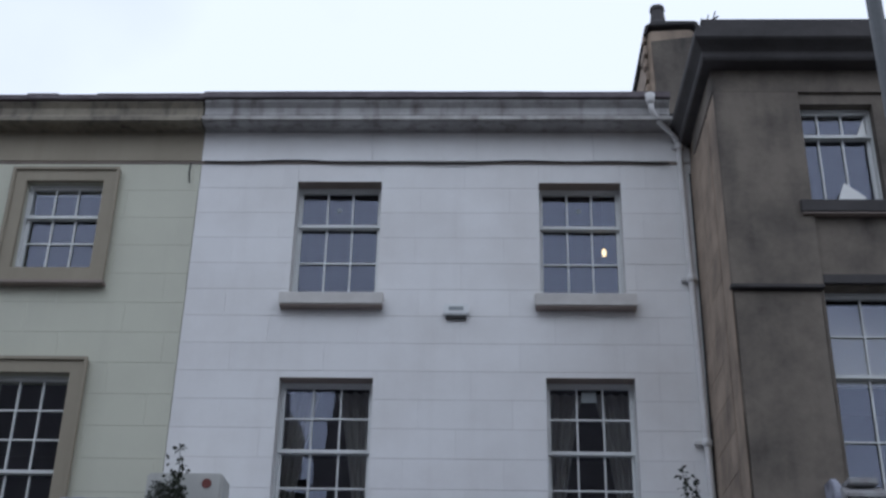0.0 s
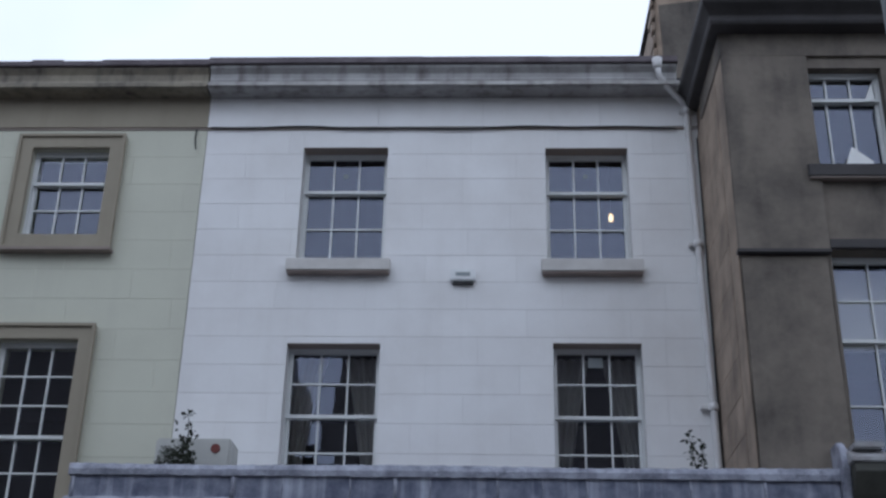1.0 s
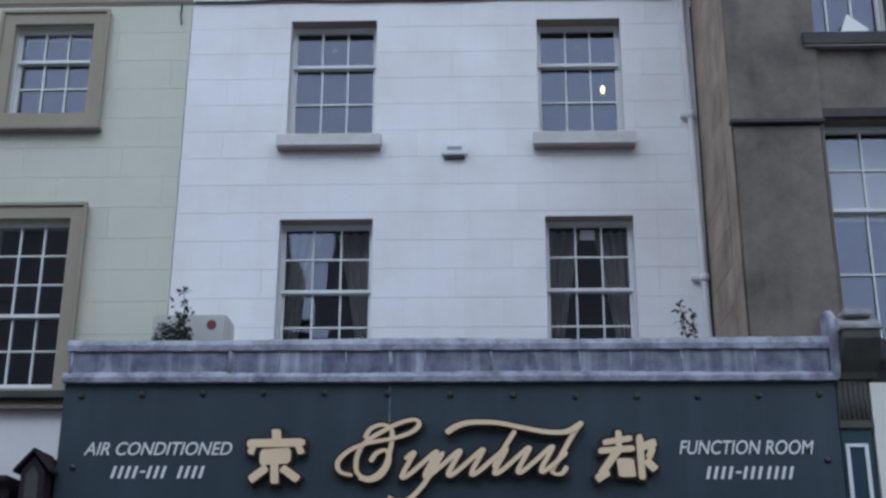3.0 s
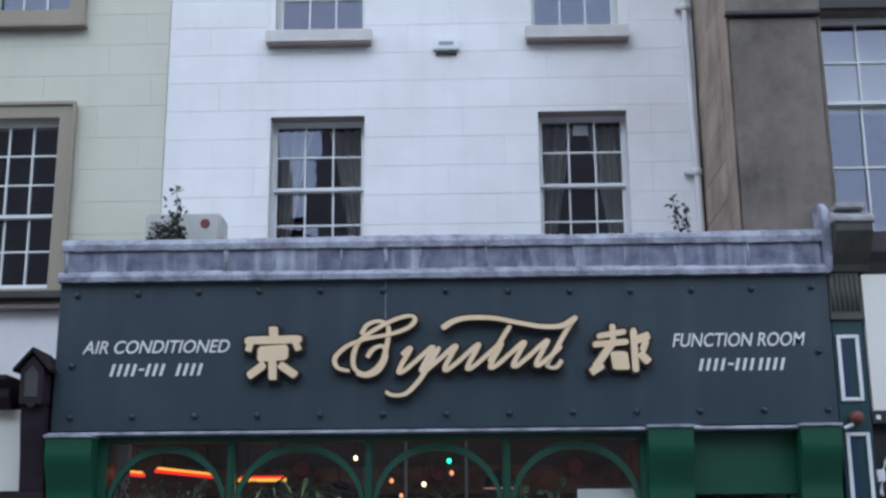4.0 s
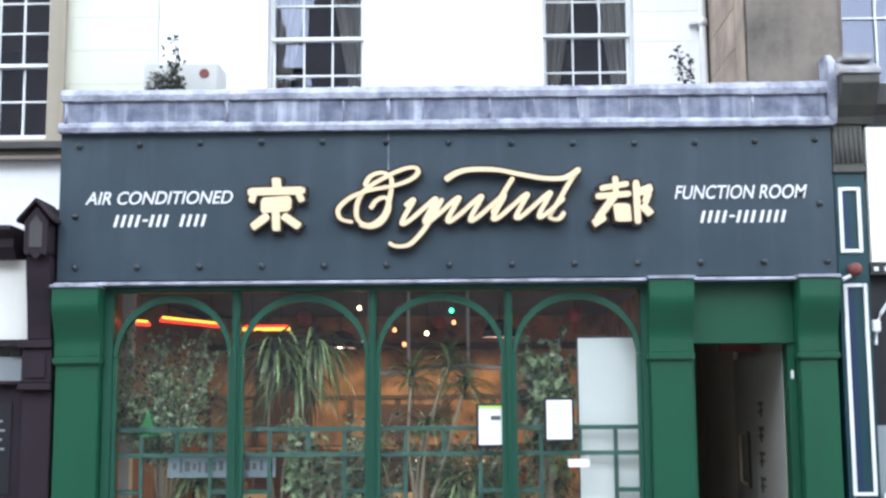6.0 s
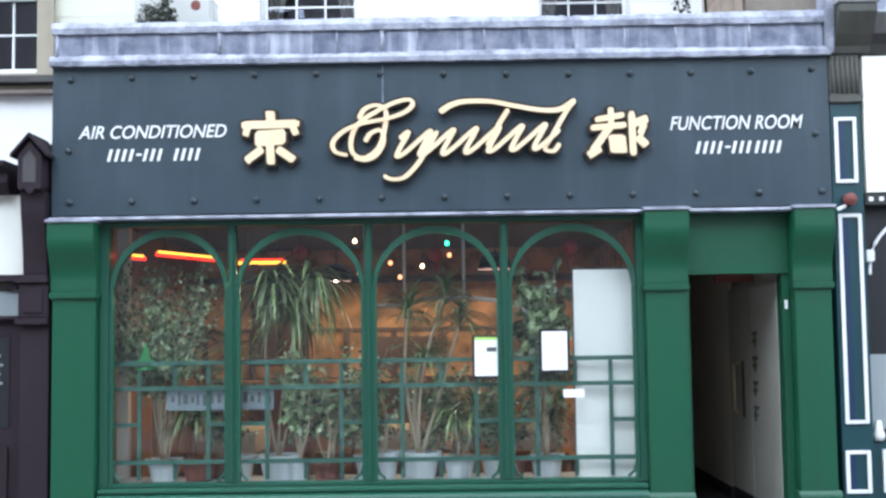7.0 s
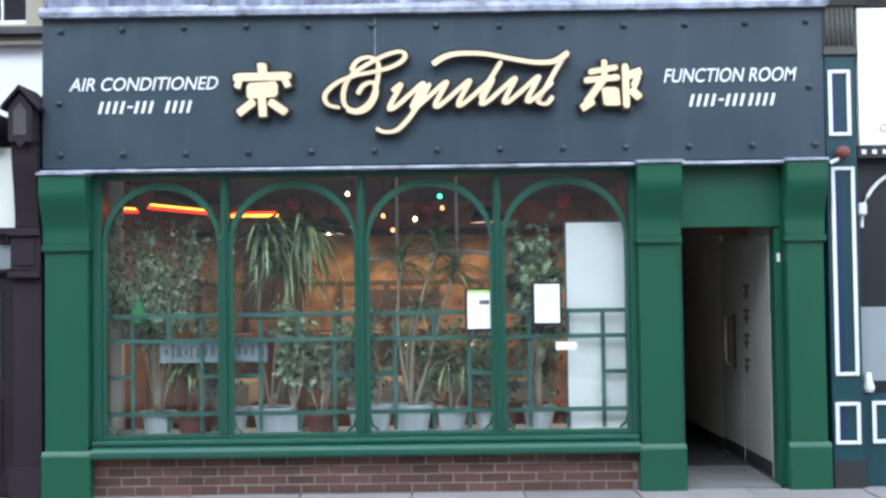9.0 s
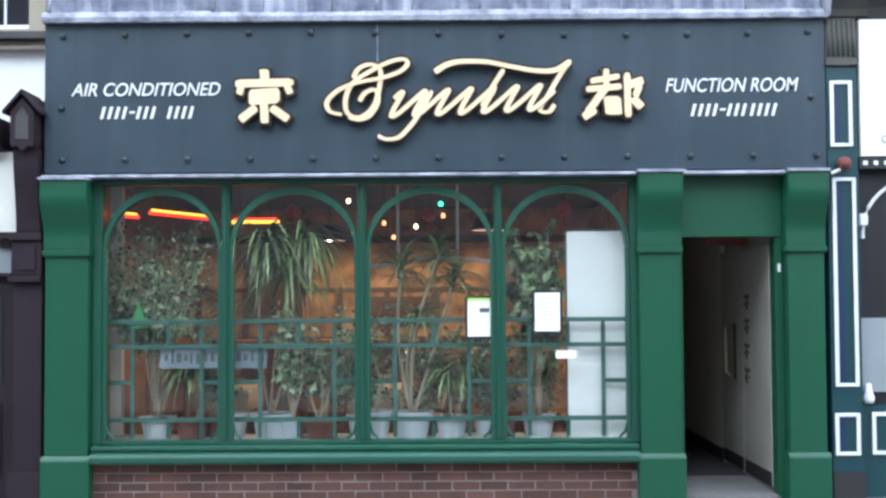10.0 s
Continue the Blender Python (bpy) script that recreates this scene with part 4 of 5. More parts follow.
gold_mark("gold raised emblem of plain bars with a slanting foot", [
    (1.06, 3.4, 0.12, 0.026, 8), (1.05, 3.325, 0.145, 0.028, 3), (1.07, 3.41, 0.07, 0.026, 88), (1.0, 3.24, 0.15, 0.034, 52), (0.93, 3.12, 0.06, 0.036, 30),
    (1.12, 3.18, 0.075, 0.075, 90), (1.24, 3.265, 0.18, 0.03, 90), (1.31, 3.365, 0.06, 0.036, 15), (1.32, 3.3, 0.05, 0.03, 65), (1.315, 3.2, 0.055, 0.036, -50)])


# pilasters with scrolled consoles
def pilaster(x0, x1, top, foot):
    p = part("pilaster", boxes((x0 + 0.01, x1 - 0.01, 0.0, 0.29, 0.33, 2.0)), M_GREEN, shop, "green-painted timber pilaster", bevel=0.006)
    curve = [(-0.012 - 0.108 * (0.5 + 0.5 * math.cos(math.pi * min(max((k / 30 - 0.22) / 0.62, 0), 1))), top - (top - 2.052) * k / 30) for k in range(31)]
    part("console", prism([(0.12, top)] + curve + [(0.12, 2.052)], x0, x1), M_GREEN, p, "bulging green console bracket")
    part("capital", boxes((x0 - 0.012, x1 + 0.012, -0.03, 0.12, 1.985, 2.05)), M_GREEN, p, bevel=0.012)
    part("plinth", prism([(0.29, foot), (-0.035, foot), (-0.035, 0.34), (-0.012, 0.375), (0.29, 0.375)], x0 - 0.012, x1 + 0.012), M_GREEN, p, bevel=0.006)
    part("lead_cap", boxes((x0 - 0.015, x1 + 0.012, -0.14, 0.055, top + 0.002, top + 0.028)), M_LEAD_EDGE, p, "pale lead cap", bevel=0.006)


pilaster(-3.505, -3.13, 2.6, -0.03)
pilaster(1.315, 1.67, 2.63, -0.03)
pilaster(2.515, 2.835, 2.63, -0.03)
part("door_head", boxes((1.672, 2.513, 0.1, 0.18, 2.12, 2.618)), M_GREEN, shop, "green panel over the doorway", bevel=0.004)
part("door_frame", boxes((2.455, 2.523, 0.12, 0.28, 0.0, 2.118), (1.66, 1.7, 0.12, 0.28, 0.0, 2.118)), M_GREEN, shop, bevel=0.004)

# arched window front
GX = [-3.085, -2.045, -0.925, 0.188, 1.295]
front = part("window_front", boxes((GX[0] + 0.03, GX[4] - 0.03, 0.08, 0.2, 2.575, 2.615)), M_GREEN_FRAME, shop, "green timber shop window frame", bevel=0.006)
part("bottom_rail", boxes((GX[0] + 0.03, GX[4] - 0.03, 0.08, 0.2, 0.452, 0.485)), M_GREEN_FRAME, front, bevel=0.006)
for x0, x1 in ((GX[0] - 0.05, GX[0] + 0.03), (GX[4] - 0.03, GX[4] + 0.03)):
    part("jamb", boxes((x0, x1, 0.08, 0.2, 0.452, 2.615)), M_GREEN_FRAME, front, bevel=0.006)
for gx in GX[1:4]:
    part("mullion", boxes((gx - 0.032, gx + 0.032, 0.085, 0.195, 0.486, 2.574), (gx - 0.012, gx + 0.012, 0.06, 0.084, 0.486, 2.574)), M_GREEN_FRAME, front, bevel=0.006)
for a, b in zip(GX, GX[1:]):
    a, b = a + 0.033, b - 0.033
    bm, rows = bmesh.new(), []
    cx, rx, rz, spring = (a + b) / 2, (b - a) / 2, 0.5, 2.055
    for k in range(37):
        t = math.pi * k / 36
        c, s = math.cos(t), math.sin(t)
        rows.append([bm.verts.new((cx + c * (rx - w), y, spring + s * (rz - w))) for w in (0.0, 0.03 + 0.03 * s) for y in (0.095, 0.17)])
    for p, q in zip(rows, rows[1:]):
        for i, j in ((0, 1), (1, 3), (3, 2), (2, 0)):
            bm.faces.new((p[i], p[j], q[j], q[i]))
    bm.faces.new([rows[0][k] for k in (0, 2, 3, 1)])
    bm.faces.new([rows[-1][k] for k in (0, 1, 3, 2)])
    part("arch", bm, M_GREEN_FRAME, front, "round green timber arch")
    for bead in (a, b - 0.03):
        part("jamb_bead", boxes((bead, bead + 0.03, 0.097, 0.165, 0.487, 2.05)), M_GREEN_FRAME, front)
    for corner, sgn in ((a + 0.022, 1), (b - 0.022, -1)):
        part("corner_bracket", tube([(corner, 0.135, 0.62), (corner + sgn * 0.02, 0.135, 0.54), (corner + sgn * 0.07, 0.135, 0.495)], 0.012, 6), M_GREEN_FRAME, front)
    glass_pane(a, b, 0.15, 0.485, 2.575, front, M_SHOP_GLASS, 0.006).rotation_euler = (0, 0, radians(random.uniform(-0.25, 0.25)))
part("window_sill", prism([(0.2, 0.45), (0.02, 0.45), (0.0, 0.44), (0.0, 0.415), (0.02, 0.405), (-0.03, 0.385), (-0.045, 0.365), (-0.045, 0.322), (-0.03, 0.305), (0.2, 0.305)], -3.118, 1.312), M_GREEN_FRAME, shop, "moulded green sill", bevel=0.005)
riser = part("stall_riser", boxes((-3.12, 1.31, 0.075, 0.28, -0.03, 0.303)), M_MORTAR, shop, "low brick wall under the shop window")

# lattice behind the glass
lattice = thing("lattice_screen", "green timber lattice screen behind the shop window, paled for the glass veil", "screen")
for z in (1.452, 1.245, 0.642):
    part("rail", boxes((-3.05, 1.262, 0.205, 0.23, z - 0.018, z + 0.018)), M_LATTICE, lattice, bevel=0.003)
for a, b in zip(GX, GX[1:]):
    w = b - a
    xs = [a + 0.235 * w, a + 0.52 * w, a + 0.785 * w]
    for i, x in enumerate(xs):
        if i != 1:
            part("bar", boxes((x - 0.017, x + 0.017, 0.232, 0.25, 0.49, 1.44)), M_LATTICE, lattice, bevel=0.003)
        else:
            part("bar", boxes((x - 0.017, x + 0.017, 0.232, 0.25, 1.255, 1.44)), M_LATTICE, lattice, bevel=0.003)
            part("bar", boxes((x - 0.017, x + 0.017, 0.232, 0.25, 0.49, 0.63)), M_LATTICE, lattice, bevel=0.003)
    part("rung", boxes((a + 0.04, xs[0] - 0.018, 0.232, 0.25, 0.93, 0.965)), M_LATTICE, lattice, bevel=0.003)
    part("rung", boxes((xs[2] + 0.018, b - 0.04, 0.232, 0.25, 0.93, 0.965)), M_LATTICE, lattice, bevel=0.003)

# restaurant room
room = thing("restaurant_room", "warm orange-brown dining room behind the shop window", "room", kind="structure")
part("back_wall", boxes((-3.4, 1.5, 4.6, 4.7, 0.0, 2.8)), M_ORANGE_ROOM, room)
part("side_wall", boxes((-3.4, -3.3, 0.31, 4.6, 0.0, 2.8)), M_WOOD, room)
part("partition", boxes((1.5, 1.6, 0.31, 4.7, 0.0, 2.8)), M_ORANGE_ROOM, room)
part("room_floor", boxes((-3.3, 1.5, 0.29, 4.6, 0.0, 0.05)), M_WOOD, room)
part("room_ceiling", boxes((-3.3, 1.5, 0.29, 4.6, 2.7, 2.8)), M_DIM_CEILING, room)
part("window_shelf", boxes((-3.28, 1.48, 0.255, 0.85, 0.42, 0.455)), M_SASH, room, "white display shelf inside the window", bevel=0.004)
part("shelf_front", boxes((-3.28, 1.48, 0.83, 0.85, 0.05, 0.418)), M_WOOD, room)
for z, h in ((0.15, 0.12), (1.12, 0.07), (1.72, 0.05), (2.3, 0.08)):
    part("wall_rail", boxes((-3.29, 1.49, 4.56, 4.598, z, z + h)), M_DARK_WOOD, room, "dark wooden rail along the wall", bevel=0.006)
for k in range(9):
    x = -3.2 + k * 0.56
    part("wall_stile", boxes((x - 0.035, x + 0.035, 4.57, 4.597, 0.275, 1.118), (x - 0.035, x + 0.035, 4.57, 4.597, 1.192, 1.718)), M_DARK_WOOD, room, bevel=0.004)
for x, w, z0, z1 in ((-2.3, 0.34, 1.35, 2.2), (-0.75, 0.42, 1.3, 1.66), (0.55, 0.3, 1.4, 2.15)):
    part("wall_panel", boxes((x - w, x + w, 4.545, 4.568, z0, z1)), M_DARK_WOOD, room, "dark wooden wall panel", bevel=0.01)
part("window_post", boxes((-3.16, -3.06, 0.7, 0.8, 0.458, 2.69)), M_HALL, room, "cream post beside the window", bevel=0.006)
part("bar_counter", boxes((-2.9, -0.6, 3.0, 3.5, 0.05, 1.15), (-2.95, -0.55, 2.95, 3.55, 1.152, 1.2)), M_WOOD, room, "brown wooden bar counter", bevel=0.01)
warm_lamp("dining_lamp", -1.47, 2.9, 2.258, 44, (1.0, 0.66, 0.35), 0.02)
# Added fill lamp for the right half of the room; no known source.
warm_lamp("dining_lamp", 0.2, 2.9, 2.375, 54, (1.0, 0.66, 0.35), 0.02)

# entrance hall and open door
hall = thing("entrance_hall", "dim cream entrance hall behind the open door", "hall", kind="structure")
part("hall_wall", boxes((2.5, 2.6, 0.285, 2.13, 0.0, 2.8)), M_DOOR, hall, "off-white painted hall wall")
# Deep walls and ceiling are paler than the near wall, replacing hall light.
part("hall_wall", boxes((2.458, 2.6, 2.132, 5.0, 0.0, 2.8)), M_HALL, hall, "off-white painted hall wall")
part("hall_wall", boxes((1.61, 1.64, 0.31, 5.0, 0.0, 2.8)), M_HALL, hall)
part("hall_wall", boxes((1.641, 2.499, 4.9, 5.0, 0.0, 2.8)), M_HALL, hall)
part("hall_ceiling", boxes((1.641, 2.499, 0.285, 4.899, 2.4, 2.5)), M_HALL, hall)
part("hall_floor", boxes((1.641, 2.456, 1.202, 4.899, -0.02, 0.03)), M_DARK_FLOOR, hall)
part("doorstep", boxes((1.68, 2.452, 0.05, 1.2, -0.025, 0.024)), M_STEP, hall, "worn stone doorstep", bevel=0.01)
part("skirting", boxes((2.44, 2.457, 2.14, 4.9, 0.032, 0.15)), M_BLACK, hall)
door = solo("front_door", boxes((0.0, 0.04, 0.0, 0.95, 0.0, 2.02)), M_DOOR, "off-white front door folded open against the hall wall", "door", bevel=0.004)
door.matrix_basis = pose(2.456, 0.3, 0.04)
part("kick_plate", boxes((-0.004, -0.0005, 0.02, 0.93, 0.01, 0.13)), M_BLACK, door, "dark kick plate")
for k, z in enumerate((1.55, 1.33, 1.11, 0.89)):
    bm = boxes((-0.006, -0.0005, 0.7, 0.88, z + 0.03, z + 0.06), (-0.006, -0.0005, 0.76 + 0.012 * k, 0.81 + 0.012 * k, z - 0.075, z + 0.029), (-0.006, -0.0005, 0.72, 0.755, z - 0.03, z - 0.005), (-0.006, -0.0005, 0.85, 0.88, z - 0.04, z - 0.01))
    part("sign_bar", bm, M_MARK, door, "plain faded brown bars for an unreadable mark")
inner = solo("inner_door", boxes((0.0, 0.04, 0.0, 0.86, 0.0, 2.02)), M_DOOR, "second off-white door leaf folded against the hall wall", "door", bevel=0.004)
inner.matrix_basis = pose(2.456, 1.265, 0.04)
part("kick_plate", boxes((-0.004, -0.0005, 0.02, 0.84, 0.01, 0.13)), M_BLACK, inner, "dark kick plate")
part("pull_handle", tube([(-0.004, 0.46, 0.85), (-0.05, 0.46, 0.88), (-0.05, 0.46, 1.3), (-0.004, 0.46, 1.33)], 0.014, 8), M_BRASS, inner, "brass pull handle", smooth=True)
part("push_plate", boxes((-0.004, -0.0005, 0.26, 0.36, 0.82, 1.34)), M_MARK, inner, "brown push plate", bevel=0.001)
solo("red_notice", boxes((2.1, 2.45, 1.0, 1.03, 2.09, 2.3)), M_RUST, "dull red notice above the hall door", "notice")
solo("wall_bell", boxes((2.475, 2.5, 0.108, 0.119, 1.83, 1.9)), M_PAPER, "small white bell push on the door frame", "bell push", bevel=0.003)

# ---- things in the shop window ----
def notice(x0, x1, z0, z1, label, lime=False):
    n = solo("notice", boxes((x0 - 0.008, x1 + 0.008, 0.118, 0.128, z0 - 0.012, z1 + 0.008)), M_CARD_FRAME, label, "notice", bevel=0.003, group="notices on the glass")
    part("sheet", boxes((x0 + 0.012, x1 - 0.012, 0.115, 0.1175, z0 + 0.012, z1 - (0.032 if lime else 0.012))), M_PAPER, n, "white printed sheet")
    if lime:
        part("strip", boxes((x0 + 0.012, x1 - 0.012, 0.115, 0.1175, z1 - 0.031, z1 - 0.008)), M_LIME, n, "lime strip")
        part("print_bar", boxes((x0 + 0.11, x1 - 0.025, 0.113, 0.1148, z1 - 0.125, z1 - 0.09)), M_INK, n)
    else:
        for k in range(7):
            part("print_bar", boxes((x0 + 0.06, x1 - 0.06 - 0.012 * (k % 3), 0.113, 0.1148, z1 - 0.06 - k * 0.035, z1 - 0.056 - k * 0.035)), M_PLATE, n)


notice(-0.075, 0.14, 1.305, 1.64, "framed white notice with a lime strip on the glass", True)
notice(0.475, 0.705, 1.345, 1.685, "framed white menu sheet on the glass")
solo("small_sticker", boxes((0.655, 0.825, 0.118, 0.122, 1.135, 1.2)), M_PAPER, "small white sticker on the glass", "sticker")
board = solo("display_board", boxes((0.77, 1.27, 0.3, 0.325, 0.458, 2.185)), M_BOARD, "tall white display board standing in the window", "board", bevel=0.004)
part("board_edge", boxes((0.757, 0.769, 0.298, 0.328, 0.458, 2.19), (0.77, 1.27, 0.298, 0.328, 2.186, 2.2)), M_INK, board, "dark edge strip")
plate = solo("window_plate", boxes((-2.62, -1.73, 0.256, 0.262, 1.06, 1.26)), M_DIM_PLATE, "grey plate with unreadable dark letters behind the glass", "plate", bevel=0.003)
rnd = random.Random(8)
x = -2.58
while x < -1.8:
    w, low, high = rnd.uniform(0.02, 0.055), rnd.uniform(1.095, 1.13), rnd.uniform(1.175, 1.215)
    part("letter_bar", boxes((x, x + w, 0.2535, 0.2555, low, high)), M_INK, plate)
    x += w + rnd.uniform(0.014, 0.035)



def pot(parent, x, y, z, r, h, material):
    h *= 0.93
    part("pot", lathe([(r * 0.72, z), (r * 0.92, z + h * 0.8), (r * 1.05, z + h * 0.8), (r * 1.08, z + h), (r * 0.98, z + h), (r * 0.95, z + h * 0.9), (r * 0.1, z + h * 0.88)], x, y, 18), material, parent, smooth=False)
    part("soil", lathe([(r * 0.9, z + h * 0.9), (r * 0.5, z + h * 0.93), (0.01, z + h * 0.94)], x, y, 12), M_SOIL, parent)


def strap_leaf(bm, base, yaw, rise, length, width, droop):
    """A long arching leaf with a folded midrib."""
    d = Vector((math.cos(yaw), math.sin(yaw), 0))
    side = Vector((-d.y, d.x, 0))
    prev = None
    steps = 6
    for i in range(steps + 1):
        t = i / steps
        ang = rise - droop * t * t
        p = base + d * (length * t * math.cos(rise - droop * t * 0.5)) + Vector((0, 0, length * t * math.sin(rise - droop * t * 0.6)))
        w = width * (0.6 + 0.8 * t if t < 0.35 else 1.0 - ((t - 0.35) / 0.65) ** 1.6 * 0.97) * 0.5
        row = [bm.verts.new(p + side * w + Vector((0, 0, w * 0.4))), bm.verts.new(p), bm.verts.new(p - side * w + Vector((0, 0, w * 0.4)))]
        if prev:
            bm.faces.new((prev[0], prev[1], row[1], row[0]))
            bm.faces.new((prev[1], prev[2], row[2], row[1]))
        prev = row


def bent_stem(a, b, rnd, bow=0.05, n=7):
    a, b = Vector(a), Vector(b)
    k = Vector((rnd.uniform(-bow, bow), rnd.uniform(-bow, bow) * 0.5, 0))
    return [a.lerp(b, i / n) + k * math.sin(math.pi * i / n) for i in range(n + 1)]


def dracaena(label, x, y, z, pot_r, pot_h, pot_mat, heads, seed, leaf=0.42, droop=1.6, count=46, width=0.024, stem_r=0.013):
    rnd = random.Random(seed)
    p = thing("potted_plant", label, "plant", group="plants in the window")
    pot(p, x, y, z, pot_r, pot_h, pot_mat)
    for hx, hy, hz in heads:
        part("stem", tube(bent_stem((x + rnd.uniform(-0.02, 0.02), y, z + pot_h * 0.72), (hx, hy, hz), rnd, 0.1), stem_r, 7, taper=0.7), M_STEM, p, smooth=True)
        bm = bmesh.new()
        for _ in range(count):
            strap_leaf(bm, Vector((hx, hy, hz + rnd.uniform(-0.1, 0.06))), rnd.uniform(0, math.tau), rnd.uniform(0.1, 1.45), leaf * rnd.uniform(0.6, 1.1), width * rnd.uniform(0.8, 1.3), droop * rnd.uniform(0.6, 1.2))
        part("foliage", bm, M_LEAF_LONG, p, "crown of long strap leaves", smooth=True)
    return p


def leafy(label, x, y, z, pot_r, pot_h, pot_mat, spread, top, seed, count=420, leaf=0.055, stems=4, low=0.35, mtl=M_LEAF_SMALL):
    rnd = random.Random(seed)
    p = thing("potted_plant", label, "plant", group="plants in the window")
    if pot_r:
        pot(p, x, y, z, pot_r, pot_h, pot_mat)
    ends, bm_s, bm = [], bmesh.new(), bmesh.new()
    base = z + pot_h * 0.72
    for k in range(stems):
        mid = (x + rnd.uniform(-0.35, 0.35) * spread, y + rnd.uniform(-0.15, 0.15) * spread, base + (top - base) * rnd.uniform(0.45, 0.7))
        stem = bent_stem((x + rnd.uniform(-0.03, 0.03), y, base), mid, rnd, 0.06)
        tube(stem, 0.011, 6, bm_s, 0.7)
        for _ in range(6):
            start = stem[rnd.randint(3, len(stem) - 1)]
            tip = (x + rnd.uniform(-1, 1) * spread, y + rnd.uniform(-0.4, 0.4) * spread, rnd.uniform(base + (top - base) * low, top))
            twig = bent_stem(start, tip, rnd, 0.05)
            tube(twig, 0.005, 5, bm_s, 0.5)
            ends += twig[2:]
    for _ in range(count):
        c = ends[rnd.randrange(len(ends))] + Vector((rnd.gauss(0, 0.035), rnd.gauss(0, 0.03), rnd.gauss(0, 0.035)))
        turn = Matrix.Rotation(rnd.gauss(0, 0.8), 4, "Z") @ Matrix.Rotation(radians(90) + rnd.gauss(-0.35, 0.5), 4, "X") @ Matrix.Rotation(radians(-90) + rnd.gauss(0, 0.9), 4, "Z")
        m = Matrix.Translation(c) @ turn @ Matrix.Scale(leaf * rnd.uniform(0.6, 1.25), 4)
        v = [bm.verts.new(m @ Vector(q)) for q in ((0, 0, 0), (0.45, 0.3, 0.08), (1.0, 0, -0.08), (0.45, -0.3, 0.08), (0.45, 0, 0))]
        for f in ((0, 1, 4), (1, 2, 4), (2, 3, 4), (3, 0, 4)):
            bm.faces.new([v[i] for i in f])
    part("branches", bm_s, M_STEM, p, smooth=True)
    part("foliage", bm, mtl, p, "many small leaves")
    return p


SH = 0.457
leafy("tall weeping fig with small leaves in a white pot", -2.7, 0.52, SH, 0.15, 0.2, M_POT_WHITE, 0.5, 2.32, 1, 4600, 0.05, 11, 0.46)
dracaena("low spiky plant in a terracotta pot", -2.4, 0.5, SH, 0.15, 0.19, M_POT_RED, [(-2.42, 0.5, 1.02)], 2, 0.36, 1.9, 90)
dracaena("spiky dragon plant in a white pot", -2.07, 0.6, SH, 0.13, 0.22, M_POT_WHITE, [(-2.1, 0.6, 1.5), (-2.2, 0.65, 1.62)], 3, 0.36, 1.2, 36)
dracaena("tall dragon plant with long drooping leaves in a white pot", -1.72, 0.5, SH, 0.18, 0.23, M_POT_WHITE, [(-1.78, 0.5, 2.08), (-1.45, 0.55, 2.12), (-1.62, 0.6, 1.85)], 4, 0.55, 2.6, 90, 0.028)
leafy("straggling shrub with crossing stems in a terracotta pot", -1.3, 0.48, SH, 0.15, 0.17, M_POT_RED, 0.4, 1.5, 5, 420, 0.07, 5, 0.25)
leafy("leafy young plant between the taller pots", -1.55, 0.45, SH, 0.1, 0.18, M_POT_WHITE, 0.26, 1.6, 15, 380, 0.095, 4, 0.35)
dracaena("small spiky plant in a white pot", -0.86, 0.55, SH, 0.16, 0.24, M_POT_WHITE, [(-0.9, 0.6, 1.2)], 6, 0.3, 1.4, 36)
dracaena("tall yucca with bare branching stems in a white pot", -0.53, 0.5, SH, 0.17, 0.24, M_POT_WHITE, [(-0.62, 0.5, 1.88), (-0.3, 0.55, 2.0), (-0.18, 0.6, 1.78), (-0.5, 0.6, 1.45)], 7, 0.4, 1.5, 80, 0.022, 0.019)
dracaena("bushy spiky plant in a white pot", -0.2, 0.5, SH, 0.14, 0.2, M_POT_WHITE, [(-0.22, 0.5, 0.98), (-0.08, 0.5, 1.05)], 8, 0.34, 1.6, 90)
leafy("tall umbrella plant with drooping leaf clusters in a white pot", 0.54, 0.5, SH, 0.14, 0.2, M_POT_WHITE, 0.21, 2.3, 9, 620, 0.13, 5, 0.62)
dracaena("low spiky plant beside the display board", 0.52, 0.58, SH, 0.12, 0.18, M_POT_WHITE, [(0.6, 0.55, 0.95)], 10, 0.25, 1.5, 40)
dracaena("small dark spiky plant in a terracotta pot", 0.26, 0.6, SH, 0.11, 0.16, M_POT_RED, [(0.27, 0.6, 0.8)], 11, 0.3, 1.3, 36)
leafy("low bushy plant in a terracotta pot", -2.25, 0.68, SH, 0.12, 0.18, M_POT_RED, 0.3, 1.5, 31, 900, 0.05, 5, 0.1)
leafy("low bushy plant in a white pot", -0.98, 0.66, SH, 0.12, 0.2, M_POT_WHITE, 0.3, 1.6, 32, 900, 0.055, 5, 0.1)
leafy("low bushy plant behind the yucca stems", -0.42, 0.7, SH, 0.12, 0.18, M_POT_RED, 0.34, 1.45, 33, 1100, 0.05, 6, 0.05)
leafy("dark bushy plant beside the mullion", 0.1, 0.68, SH, 0.12, 0.18, M_POT_WHITE, 0.26, 1.4, 34, 900, 0.05, 5, 0.05)
leafy("bushy plant by the display board", 0.5, 0.7, SH, 0.1, 0.18, M_POT_RED, 0.22, 1.5, 35, 700, 0.05, 5, 0.1)
star = solo("green_foil_star", lathe([(0.11, 1.4), (0.05, 1.45), (0.035, 1.51), (0.003, 1.63)], -2.8, 0.3, 5), M_STAR, "bright green foil cone decoration on the lattice rail", "ornament")
